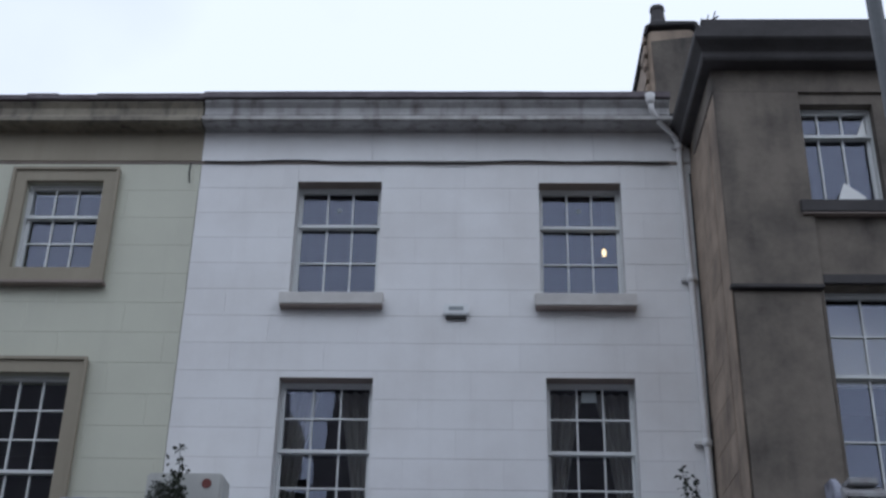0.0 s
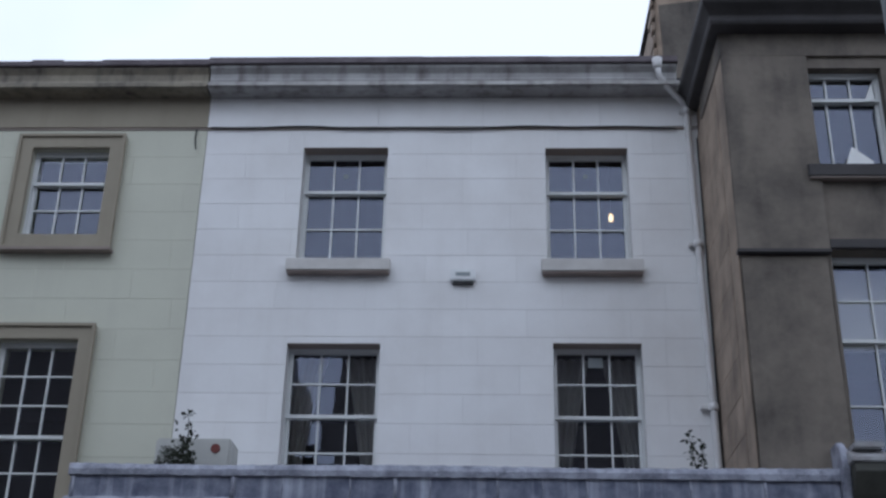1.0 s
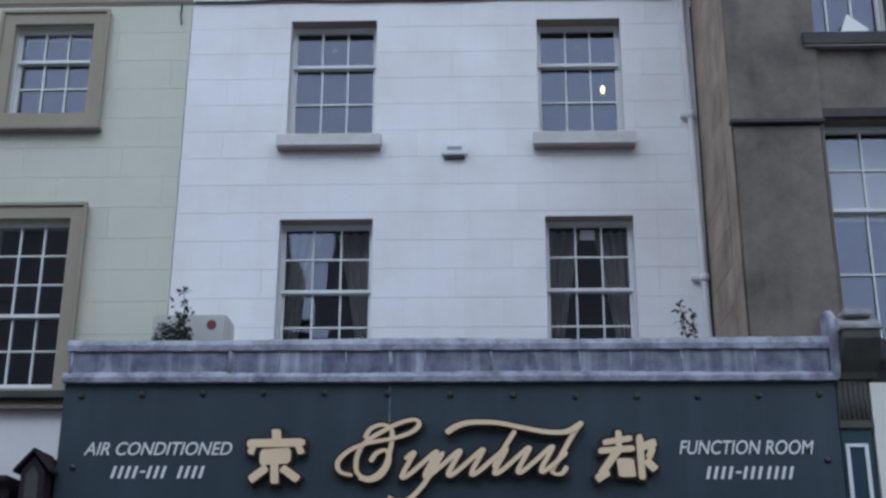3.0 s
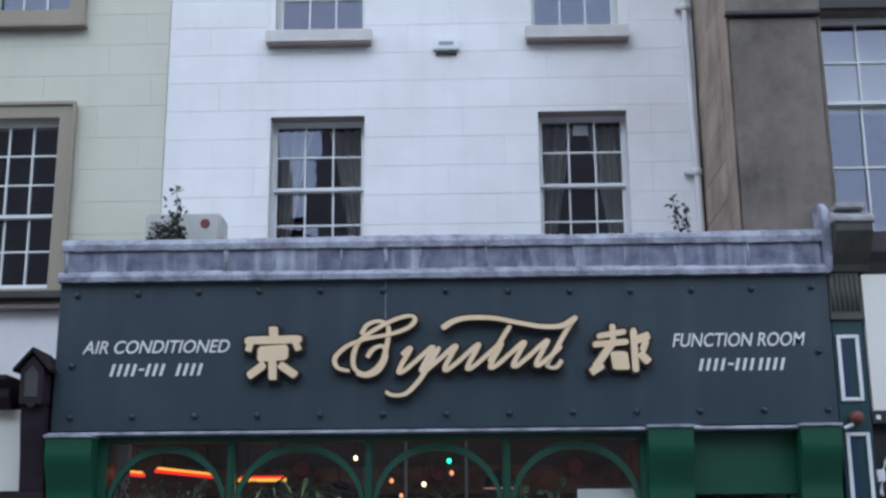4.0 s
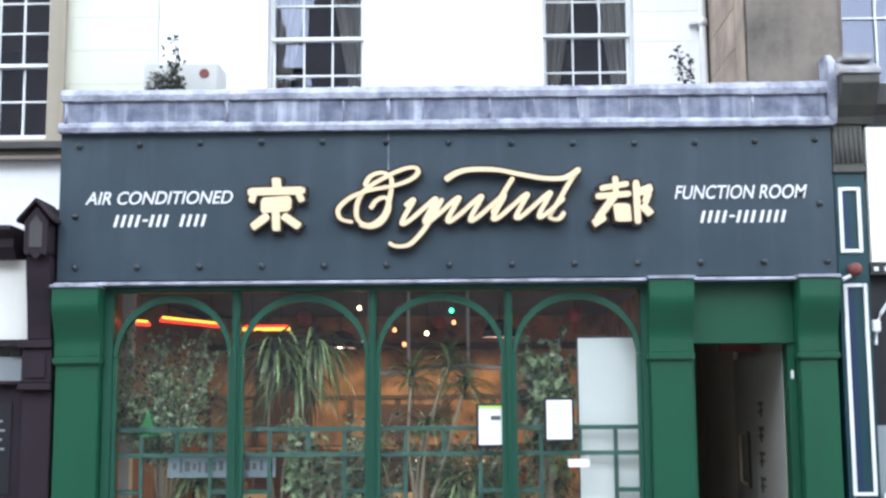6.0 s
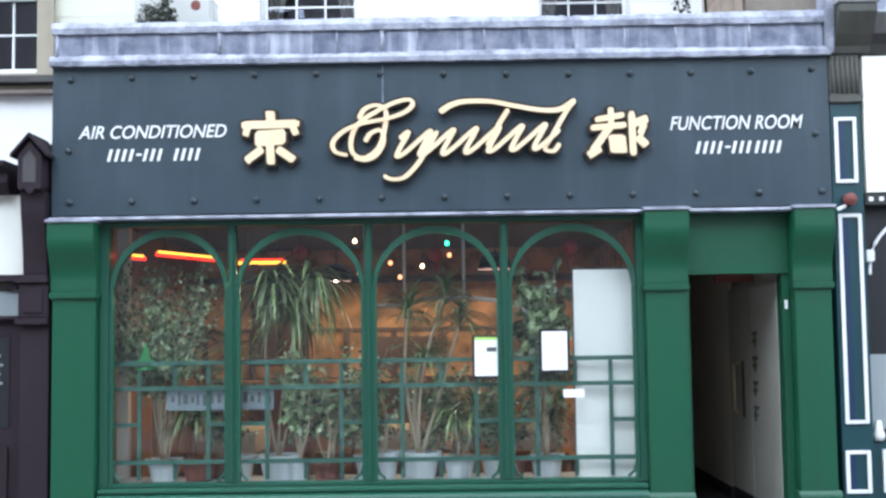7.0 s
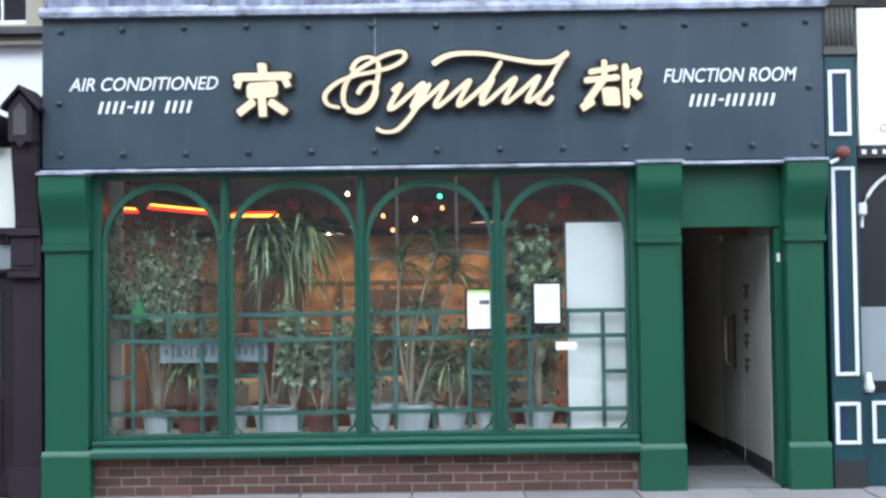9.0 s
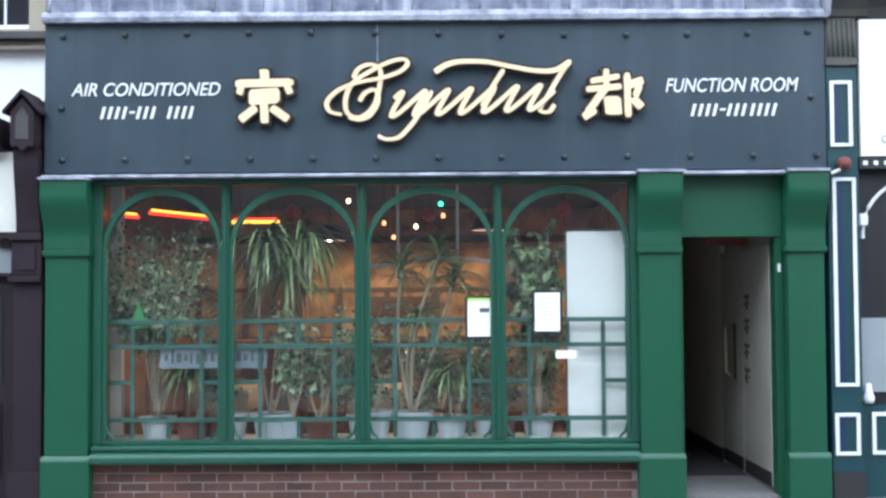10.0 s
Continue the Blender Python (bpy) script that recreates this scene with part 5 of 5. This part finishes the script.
part("points", prism_y([(-2.91, 1.43), (-2.69, 1.43), (-2.75, 1.49), (-2.8, 1.61), (-2.85, 1.49)], 0.262, 0.268), M_STAR, star)


def neon(x0, x1, y, z0, z1, material, label):
    n = solo("neon_tube", tube([(x0, y, z0), (x1, y, z1)], 0.016, 10), material, label, "neon light", smooth=True, group="neon lights")
    part("second_tube", tube([(x0 + 0.02, y, z0 + 0.024), (x1 - 0.02, y, z1 + 0.024)], 0.012, 10), M_NEON_YELLOW if material is M_NEON_RED else M_NEON_RED, n, "second neon tube of another colour", smooth=True)
    part("hanger", tube([(x0 + 0.08, y, z0 + 0.02), (x0 + 0.08, y, 2.69)], 0.004, 5), M_BLACK, n)
    part("hanger", tube([(x1 - 0.08, y, z1 + 0.02), (x1 - 0.08, y, 2.69)], 0.004, 5), M_BLACK, n)


neon(-3.27, -3.04, 1.2, 2.41, 2.39, M_NEON_RED, "glowing red neon tube inside the window")
neon(-2.95, -2.4, 1.2, 2.43, 2.37, M_NEON_RED, "glowing red neon tube inside the window")
neon(-2.19, -1.76, 1.2, 2.34, 2.34, M_NEON_YELLOW, "glowing yellow neon tube inside the window")
for x, y, z, mtl, label in ((-1.06, 0.4, 2.46, M_BULB, "warm white fairy light on a wire"), (-0.76, 0.4, 2.27, M_BULB_RED, "small orange fairy light on a wire"), (-0.49, 0.4, 2.24, M_BULB, "warm white fairy light on a wire"),
                            (-0.28, 0.4, 2.43, M_BULB_GREEN, "green fairy light on a wire"), (-0.26, 0.4, 2.33, M_BULB_RED, "small orange fairy light on a wire"), (-0.68, 0.42, 2.15, M_BULB_RED, "small orange fairy light on a wire"), (-1.02, 0.4, 2.19, M_BULB, "warm white fairy light on a wire")):
    f = solo("fairy_light", lathe([(0.004, z - 0.02), (0.016, z - 0.01), (0.018, z), (0.012, z + 0.014), (0.005, z + 0.02)], x, y, 10), mtl, label, "light", smooth=True, group="fairy lights")
    part("wire", tube([(x, y, z + 0.02), (x, y, 2.69)], 0.003, 5), M_BLACK, f)
for x, y, z in ((-1.6, 1.0, 2.42), (0.78, 0.6, 2.4), (-0.4, 1.6, 2.42)):
    l = solo("paper_lantern", lathe([(0.025, z - 0.06), (0.05, z - 0.045), (0.065, z), (0.05, z + 0.045), (0.025, z + 0.06)], x, y, 16), M_RED, "red paper lantern hanging in the window", "lantern", smooth=True, group="lanterns")
    part("cord", tube([(x, y, z + 0.06), (x, y, 2.69)], 0.004, 5), M_BLACK, l)
    part("tassel", tube([(x, y, z - 0.06), (x, y, z - 0.15)], 0.008, 6, taper=1.5), M_RED, l)
# The second pendant is added only to hold the extra lamp.
for x, y, z, w, hang in ((-1.47, 2.9, 2.37, 0.17, 0.03), (0.2, 2.9, 2.47, 0.19, 0.0)):
    l = thing("pendant_lamp", "dark pendant lamp shade over the dining room", "lamp", group="pendant lamps")
    bm = lathe([(0.03, z + 0.06), (w * 0.7, z + 0.02), (w, z - 0.125), (w * 0.97, z - 0.125), (w * 0.66, z + 0.012), (0.025, z + 0.052)], x, y, 18)
    part("shade", bm, M_BROWN, l, smooth=True)
    part("bulb", lathe([(0.015, z - hang + 0.02), (0.035, z - hang - 0.01), (0.04, z - hang - 0.03), (0.025, z - hang - 0.055), (0.005, z - hang - 0.062)], x, y, 12), M_BULB, l, "glowing warm bulb", smooth=True)
    part("cord", tube([(x, y, z + 0.06), (x, y, 2.69)], 0.006, 5), M_BLACK, l)
rail = thing("hanging_rail", "thin white hanging rail inside the window", "rail")
part("rail_bar", tube([(-1.02, 0.75, 1.92), (-0.62, 0.75, 1.92), (-0.5, 0.75, 1.98), (-0.1, 0.75, 1.98), (0.16, 0.75, 1.95)], 0.017, 8), M_PIPE, rail)
for x, z in ((-1.0, 1.92), (-0.66, 1.92), (-0.14, 1.98)):
    part("drop_rod", tube([(x, 0.75, z), (x, 0.75, 2.69)], 0.013, 8), M_PIPE, rail)



def dining_chair(x, y, turn):
    """A simple upholstered chair: four legs, seat, back posts and padded back."""
    c = thing("dining_chair", "dark wooden dining chair with orange upholstery", "chair", group="chairs in the dining room")
    for lx in (-0.18, 0.18):
        for ly in (-0.18, 0.18):
            part("leg", boxes((lx - 0.02, lx + 0.02, ly - 0.02, ly + 0.02, 0.0, 0.42)), M_WOOD, c, bevel=0.004)
        part("back_post", boxes((lx - 0.018, lx + 0.018, 0.165, 0.2, 0.422, 0.98)), M_WOOD, c, bevel=0.004)
    part("seat", boxes((-0.21, 0.21, -0.21, 0.16, 0.422, 0.48)), M_CHAIR, c, "orange padded seat", bevel=0.02)
    part("backrest", boxes((-0.16, 0.16, 0.168, 0.2, 0.6, 0.95)), M_CHAIR, c, "orange padded back", bevel=0.015)
    c.matrix_basis = pose(x, y, 0.05, 0, 0, turn)
    return c


def dining_table(x, y):
    t = thing("dining_table", "small square dining table with dark wooden legs", "table", group="tables in the dining room")
    part("tabletop", boxes((-0.4, 0.4, -0.4, 0.4, 0.7, 0.74)), M_WOOD, t, bevel=0.006)
    for lx in (-0.35, 0.35):
        for ly in (-0.35, 0.35):
            part("leg", boxes((lx - 0.025, lx + 0.025, ly - 0.025, ly + 0.025, 0.0, 0.698)), M_WOOD, t, bevel=0.004)
    t.matrix_basis = pose(x, y, 0.05)
    c = solo("table_cloth", boxes((x - 0.44, x + 0.44, y - 0.44, y - 0.436, 0.6, 0.797), (x - 0.44, x + 0.44, y + 0.436, y + 0.44, 0.6, 0.797), (x - 0.44, x - 0.436, y - 0.435, y + 0.435, 0.6, 0.797), (x + 0.436, x + 0.44, y - 0.435, y + 0.435, 0.6, 0.797), (x - 0.44, x + 0.44, y - 0.44, y + 0.44, 0.798, 0.802)), M_CLOTH, "cream cloth laid over the dining table", "tablecloth", group="table cloths")


for tx, ty in ((-2.5, 1.75), (-1.1, 1.75), (0.3, 1.75)):
    dining_table(tx, ty)
    dining_chair(tx + 0.7, ty, -80)
    dining_chair(tx - 0.2, ty - 0.62, 176)
    dining_chair(tx, ty + 0.7, 4)

# ---- on the shop's flat roof ----
ac = thing("air_conditioner", "off-white outdoor air conditioner on the flat roof", "air conditioner")
part("casing", boxes((-3.12, -2.41, 1.05, 1.4, 4.25, 4.8)), M_AC, ac, bevel=0.02)
badge = part("badge", lathe([(0.045, 0.0), (0.045, 0.006)], 0, 0, 18), M_RUST, ac, "round dull red badge")
badge.matrix_basis = pose(-2.555, 1.049, 4.7, 90)
part("foot", boxes((-3.08, -3.0, 1.08, 1.37, 3.9, 4.248), (-2.53, -2.45, 1.08, 1.37, 3.9, 4.248)), M_INK, ac)


def roof_weed(x, y, top, spread, seed, label, bushy):
    p = thing("roof_plant", label, "plant", group="plants on the flat roof")
    rnd = random.Random(seed)
    pot(p, x, y, 3.901, 0.16, 0.25, M_POT_RED)
    bm_s, bm = bmesh.new(), bmesh.new()
    pts = []
    for k in range(3 + 3 * bushy):
        tall = k < 2
        tip = (x + rnd.uniform(-1, 1) * (0.1 if tall else spread), y + rnd.uniform(-0.1, 0.1), top - (0 if k == 0 else rnd.uniform(0.08, 0.2)) if tall else rnd.uniform(4.3, top - 0.4))
        line = bent_stem((x, y, 4.1), tip, rnd, 0.04)
        tube(line, 0.007, 5, bm_s, 0.5)
        pts += line[4:] if not tall else line[3:]
    for _ in range(150 + 100 * bushy):
        c = pts[rnd.randrange(len(pts))] + Vector((rnd.gauss(0, 0.02 + 0.03 * bushy * (rnd.random() < 0.7)), rnd.gauss(0, 0.03), rnd.gauss(0, 0.02)))
        m = Matrix.LocRotScale(c, Euler((rnd.uniform(-1.2, 1.2), rnd.uniform(-1.2, 1.2), rnd.uniform(0, 6.28))), Vector((1, 1, 1)) * rnd.uniform(0.04, 0.075))
        v = [bm.verts.new(m @ Vector(q)) for q in ((0, 0, 0), (0.5, 0.3, 0.1), (1.0, 0, 0), (0.5, -0.3, 0.1))]
        bm.faces.new((v[0], v[1], v[2]))
        bm.faces.new((v[0], v[2], v[3]))
    for _ in range(2600 * bushy):
        d = Vector((rnd.gauss(0, 1), rnd.gauss(0, 1), rnd.gauss(0, 1))).normalized() * rnd.random() ** 0.4
        c = Vector((x - 0.13 + d.x * 0.19, y + d.y * 0.15, 4.47 + d.z * (0.19 + 0.04 * math.sin(d.x * 9))))
        m = Matrix.LocRotScale(c, Euler((rnd.uniform(-1.2, 1.2), rnd.uniform(-1.2, 1.2), rnd.uniform(0, 6.28))), Vector((1, 1, 1)) * rnd.uniform(0.02, 0.04))
        bm.faces.new([bm.verts.new(m @ Vector(q)) for q in ((0, 0, 0), (0.5, 0.3, 0.1), (1.0, 0, 0))])
    part("branches", bm_s, M_LEAF_DULL, p)
    part("foliage", bm, M_LEAF_DULL, p)


roof_weed(-2.72, 0.8, 4.97, 0.12, 21, "dark scrubby plant with an upright sprig on the flat roof", 1)
roof_weed(1.83, 0.9, 4.82, 0.05, 25, "thin dark upright plant on the flat roof", 0)

# ---- maroon shopfront beside ----
maroon = thing("maroon_shopfront", "dark maroon timber shopfront with a gabled bracket", "shopfront")
part("fascia", boxes((-8.6, -3.78, 0.12, 0.2, 2.2, 2.86)), M_SIGN_WHITE, maroon, "blank white sign board")
part("cornice", prism([(0.3, 2.862), (0.02, 2.862), (-0.04, 2.95), (-0.04, 3.02), (-0.12, 3.08), (-0.12, 3.12), (0.3, 3.12)], -8.6, -3.86), M_BROWN, maroon, "dark moulded cornice", bevel=0.004)
part("flat_roof", boxes((-8.6, -3.52, 0.302, YB - 0.02, 3.0, 3.1)), M_SOOT, maroon)
pil = part("pilaster", boxes((-3.765, -3.525, 0.02, 0.3, 0.0, 1.78)), M_BROWN, maroon, "maroon timber pilaster", bevel=0.006)
part("capital", boxes((-3.79, -3.522, -0.04, 0.3, 1.782, 1.84), (-3.77, -3.524, -0.01, 0.3, 1.842, 2.12), (-3.79, -3.522, -0.04, 0.3, 2.122, 2.19)), M_BROWN, pil, bevel=0.006)
part("capital_panel", boxes((-3.73, -3.57, -0.022, -0.011, 1.88, 2.08)), M_BROWN, pil, bevel=0.004)
part("plinth", boxes((-3.78, -3.522, 0.0, 0.3, 0.0, 0.001), (-3.79, -3.522, -0.02, 0.3, -0.03, 0.25)), M_BROWN, pil, bevel=0.006)
part("bracket", prism([(0.3, 2.192), (0.0, 2.192), (-0.01, 2.3), (-0.04, 2.5), (-0.08, 2.7), (-0.1, 2.86), (0.3, 2.86)], -3.735, -3.535), M_BROWN, maroon, "curved maroon bracket", bevel=0.006)
gab = part("gabled_bracket", prism_y([(-3.735, 2.89), (-3.71, 2.86), (-3.685, 2.88), (-3.66, 2.85), (-3.635, 2.83), (-3.61, 2.85), (-3.585, 2.88), (-3.56, 2.86), (-3.54, 2.89), (-3.54, 3.15), (-3.6375, 3.27), (-3.735, 3.15)], -0.16, 0.25), M_BROWN, maroon, "dark gabled bracket like a small house front", bevel=0.006)
part("gable_roof", prism_y([(-3.79, 3.13), (-3.6375, 3.3), (-3.485, 3.13), (-3.485, 3.16), (-3.6375, 3.335), (-3.79, 3.16)], -0.19, 0.26), M_BROWN, gab, bevel=0.004)
part("gable_roof", prism_y([(-3.66, 3.2), (-3.54, 3.34), (-3.45, 3.24), (-3.45, 3.28), (-3.54, 3.385), (-3.66, 3.245)], 0.265, 0.42), M_BROWN, gab, bevel=0.004)
part("gable_recess", prism_y([(-3.69, 2.93), (-3.585, 2.93), (-3.585, 3.12), (-3.6375, 3.19), (-3.69, 3.12)], -0.166, -0.1605), M_SOOT, gab)
part("transom", boxes((-8.6, -3.792, 0.05, 0.2, 1.83, 1.86), (-8.6, -3.792, 0.05, 0.2, 2.14, 2.195)), M_BROWN, maroon, bevel=0.004)
for k in range(24):
    part("transom_bead", boxes((-8.5 + k * 0.2, -8.42 + k * 0.2, 0.1, 0.14, 2.07, 2.12)), M_BROWN, maroon)
part("transom_light", boxes((-8.6, -3.792, 0.14, 0.15, 1.862, 2.06)), M_PLATE, maroon, "grey transom glass")
dr = part("door", boxes((-5.0, -3.792, 0.12, 0.18, 0.0, 1.828)), M_BROWN, maroon, "dark maroon panelled door", bevel=0.004)
part("door_glass", boxes((-4.85, -3.88, 0.112, 0.1195, 0.95, 1.68)), M_CARD_FRAME, dr, "black glazed panel")
for k in range(4):
    part("print_bar", boxes((-4.3, -3.93 - 0.02 * (k % 2), 0.106, 0.111, 1.3 + k * 0.075, 1.318 + k * 0.075)), M_PLATE, dr, "plain grey bars for unreadable writing")
part("door_panel", boxes((-4.85, -3.88, 0.105, 0.1195, 0.2, 0.8)), M_BROWN, dr, bevel=0.01)
part("shop_wall", boxes((-8.6, -5.004, 0.12, 0.2, 0.0, 1.828)), M_BROWN, maroon)

# ---- teal shopfront beside ----
teal = thing("teal_shopfront", "dark teal shopfront with white-edged panels and a white sign", "shopfront")
tp = part("pilaster", boxes((2.866, 3.115, 0.0, 0.19, -0.03, 3.5)), M_BLUE, teal, "dark teal pilaster", bevel=0.005)
for x0, x1, z0, z1 in ((2.89, 3.07, 2.84, 3.38), (2.895, 3.085, 0.9, 2.59), (2.885, 3.085, 0.35, 0.69)):
    w = 0.03
    part("panel_frame", boxes((x0, x0 + w, -0.022, -0.0005, z0, z1), (x1 - w, x1, -0.022, -0.0005, z0, z1), (x0 + w, x1 - w, -0.022, -0.0005, z1 - w, z1), (x0 + w, x1 - w, -0.022, -0.0005, z0, z0 + w)), M_PANEL_WHITE, tp, "white panel moulding", bevel=0.005)
    part("panel", boxes((x0 + w + 0.004, x0 + w + 0.055, -0.008, -0.0005, z0 + w + 0.004, z1 - w - 0.004)), M_BLUE_PANEL, tp, "deep blue panel")
part("plinth", boxes((2.86, 3.125, -0.015, 0.19, -0.03, 0.22)), M_BLACK, tp, "worn dark base", bevel=0.006)
cap = part("fluted_capital", boxes((2.866, 3.115, -0.01, 0.19, 3.502, 3.9)), M_BRACKET, teal, "fluted dull olive capital", bevel=0.004)
for k in range(6):
    part("flute", tube([(2.89 + k * 0.04, -0.012, 3.58), (2.89 + k * 0.04, -0.012, 3.88)], 0.013, 8), M_BRACKET, cap, smooth=True)
part("collar", boxes((2.855, 3.125, -0.03, 0.19, 3.5, 3.55)), M_BRACKET, cap, bevel=0.008)
br = part("cornice_block", prism([(0.19, 3.902), (-0.03, 3.902), (-0.05, 3.96), (-0.13, 4.04), (-0.2, 4.14), (-0.24, 4.2), (-0.24, 4.27), (0.19, 4.27)], 2.9, 3.2), M_BRACKET, teal, "moulded cornice end block", bevel=0.005)
part("block_top", prism([(0.19, 4.272), (-0.26, 4.272), (-0.26, 4.31), (-0.1, 4.4), (0.19, 4.47)], 2.88, 3.22), M_TILE_LEAD, br, "pale broken tile and lead top", bevel=0.008)
part("block_tile", boxes((2.93, 3.17, -0.2, 0.05, 4.4, 4.46)), M_TILE_LEAD, br, bevel=0.01)
part("lead_cheek", prism([(0.18, 3.9), (-0.06, 3.9), (-0.1, 4.0), (-0.14, 4.25), (-0.1, 4.42), (0.0, 4.5), (0.18, 4.5)], 2.835, 2.897), M_LEAD_EDGE, br, "pale lead cheek", bevel=0.01)
part("cornice", prism([(0.19, 3.902), (0.02, 3.902), (-0.02, 3.98), (-0.1, 4.05), (-0.1, 4.12), (0.19, 4.12)], 3.204, 9.0), M_SOOT, teal, bevel=0.004)
part("sign_board", boxes((3.135, 9.0, -0.02, 0.1, 2.76, 3.88)), M_SIGN_WHITE, teal, "cream-white sign board", bevel=0.004)
part("sign_mark", tube([(3.33 + 0.03 * math.cos(k * 0.7), -0.022, 2.9 + 0.03 * math.sin(k * 0.7)) for k in range(10)], 0.005, 5), M_PLATE, teal)
part("dotted_strip", boxes((3.12, 9.0, -0.01, 0.1, 2.66, 2.757)), M_BLACK, teal, bevel=0.003)
for k in range(20):
    part("strip_dot", boxes((3.15 + k * 0.085, 3.185 + k * 0.085, -0.016, -0.0105, 2.69, 2.725)), M_LETTER, teal)
part("glazing", boxes((3.12, 9.0, 0.12, 0.15, 0.75, 2.658)), M_CARD_FRAME, teal, "dark shop glazing")
arc = [(3.17 + 0.5 - 0.5 * math.cos(k * math.pi / 20), 0.1, 2.15 + 0.45 * math.sin(k * math.pi / 20)) for k in range(21)]
part("arch_trim", tube([(3.17, 0.1, 2.1)] + arc, 0.016, 6), M_PANEL_WHITE, teal, "thin white arch line")
part("arch_bracket", boxes((3.13, 3.2, 0.04, 0.118, 2.2, 2.3)), M_PANEL_WHITE, teal, bevel=0.01)
part("lower_glazing", boxes((3.14, 9.0, 0.1, 0.118, 0.85, 1.45)), M_PLATE, teal, "grey frosted lower glass")
part("finial", lathe([(0.035, 0.76), (0.05, 0.8), (0.03, 0.86), (0.02, 0.92)], 3.18, 0.06, 12), M_PANEL_WHITE, teal, smooth=True)
part("stall_panel", boxes((3.12, 9.0, 0.06, 0.15, -0.03, 0.748)), M_BLUE, teal, bevel=0.004)
part("stall_frame", boxes((3.2, 3.23, 0.04, 0.0595, 0.35, 0.69), (3.23, 4.4, 0.04, 0.0595, 0.66, 0.69), (3.23, 4.4, 0.04, 0.0595, 0.35, 0.38)), M_PANEL_WHITE, teal)
lampbox = solo("entry_alarm", lathe([(0.045, 0.0), (0.052, 0.02), (0.052, 0.09), (0.035, 0.11)], 0, 0, 14), M_RUST, "rusty red round alarm bell on the pilaster", "alarm bell", smooth=True)
lampbox.matrix_basis = pose(2.98, -0.0005, 2.7, 90)
part("bell_arm", tube([(-0.1, -0.08, 0.05), (-0.03, -0.05, 0.05)], 0.015, 6), M_PANEL_WHITE, lampbox)

# ---- lamp post on the kerb ----
lamp_post = solo("lamp_post", tube([(3.05, -2.1, -0.03), (3.05, -2.1, 1.2), (3.05, -2.1, 8.6)], 0.075, 14, taper=0.8), M_POST, "tall dark grey steel lamp post by the kerb", "lamp post", smooth=True)
part("post_base", lathe([(0.13, -0.03), (0.13, 0.9), (0.1, 1.0)], 3.05, -2.1, 14), M_POST, lamp_post, smooth=True)
part("outreach_arm", tube([(3.05, -2.1, 8.6), (3.05, -2.5, 8.9), (3.05, -3.6, 9.0)], 0.04, 10), M_POST, lamp_post, smooth=True)

# ---- pieces of walls and pavement ----
blocks(w_wall, M_WHITE_WALL, WX0, WX1, YB, 3.92, 8.472, 0.304, 0.98, W_HOLES, 11, gap=0.0038, gap_x=0.0034)
blocks(c_wall, M_CREAM_WALL, -6.6, CX1 - 0.003, YB, 4.1, 8.472, 0.335, 1.1, C_HOLES, 12, gap=0.003, gap_x=0.0028)
rnd = random.Random(31)
rows = 12
for i in range(rows):
    z0 = 4.0 + i * 0.366
    y = YD + 0.346 + (0.3 if i % 2 else 0)
    edges = [YD + 0.346] + ([YD + 0.9] if i % 2 else [YD + 0.65, YD + 1.15]) + [YB - 0.004]
    for a, b in zip(edges, edges[1:]):
        part("block", boxes((SX0 - 0.016, SX0 + 0.002, a + 0.004, b - 0.004, z0 + 0.004, min(z0 + 0.362, 8.41))), M_SIDE_STONE, s_side)
part("quoin", boxes((SX0 - 0.012, SX0 - 0.002, YD + 0.004, YD + 0.338, 4.0, 8.41)), M_SIDE_STONE, s_side)
brick_meshes = []
for variant in range(4):
    r = random.Random(variant)
    bm = boxes((-0.1075, 0.1075, -0.012, 0.012, -0.0325, 0.0325))
    for v in bm.verts:
        v.co += Vector((r.uniform(-0.002, 0.002), r.uniform(-0.002, 0.002), r.uniform(-0.002, 0.002)))
    tmp = mesh_object("brick", bm, M_BRICK, 0.003)
    brick_meshes.append(tmp.data)
    bpy.data.objects.remove(tmp)
for row in range(5):
    x = -3.01 + (0.1125 if row % 2 else 0)
    while x < 1.205:
        b = new("brick", brick_meshes[rnd.randrange(4)])
        b.parent = riser
        b.location = (x, 0.0825 + rnd.uniform(-0.0015, 0.0015), 0.262 - row * 0.075)
        x += 0.225
    gap = 1.3 - (x - 0.1125)
    if gap > 0.04:
        b = new("brick", brick_meshes[rnd.randrange(4)])
        b.parent = riser
        b.location, b.scale = (x - 0.1125 + gap / 2, 0.0825, 0.262 - row * 0.075), (gap / 0.225, 1, 1)
    if row % 2:
        b = new("brick", brick_meshes[rnd.randrange(4)])
        b.parent = riser
        b.location, b.scale = (-3.066, 0.0825, 0.262 - row * 0.075), (0.46, 1, 1)
slab_mesh = {}
for j, (y0, y1) in enumerate(((-2.42, -1.82), (-1.82, -1.1), (-1.1, -0.5), (-0.5, 0.06))):
    x = -6.3 + 0.37 * (j % 2)
    while x < 6.3:
        w = 0.9 if (round(x * 10) + j) % 3 else 0.6
        if (w, j) not in slab_mesh:
            tmp = mesh_object("slab", boxes((-w / 2 + 0.005, w / 2 - 0.005, (y0 - y1) / 2 + 0.005, (y1 - y0) / 2 - 0.005, -0.02, 0.022)), M_PAVE, 0.004)
            slab_mesh[w, j] = tmp.data
            bpy.data.objects.remove(tmp)
        s = new("slab", slab_mesh[w, j])
        s.parent = pavement
        s.location = (x + w / 2, (y0 + y1) / 2, -0.022 + rnd.uniform(-0.003, 0.003))
        x += w
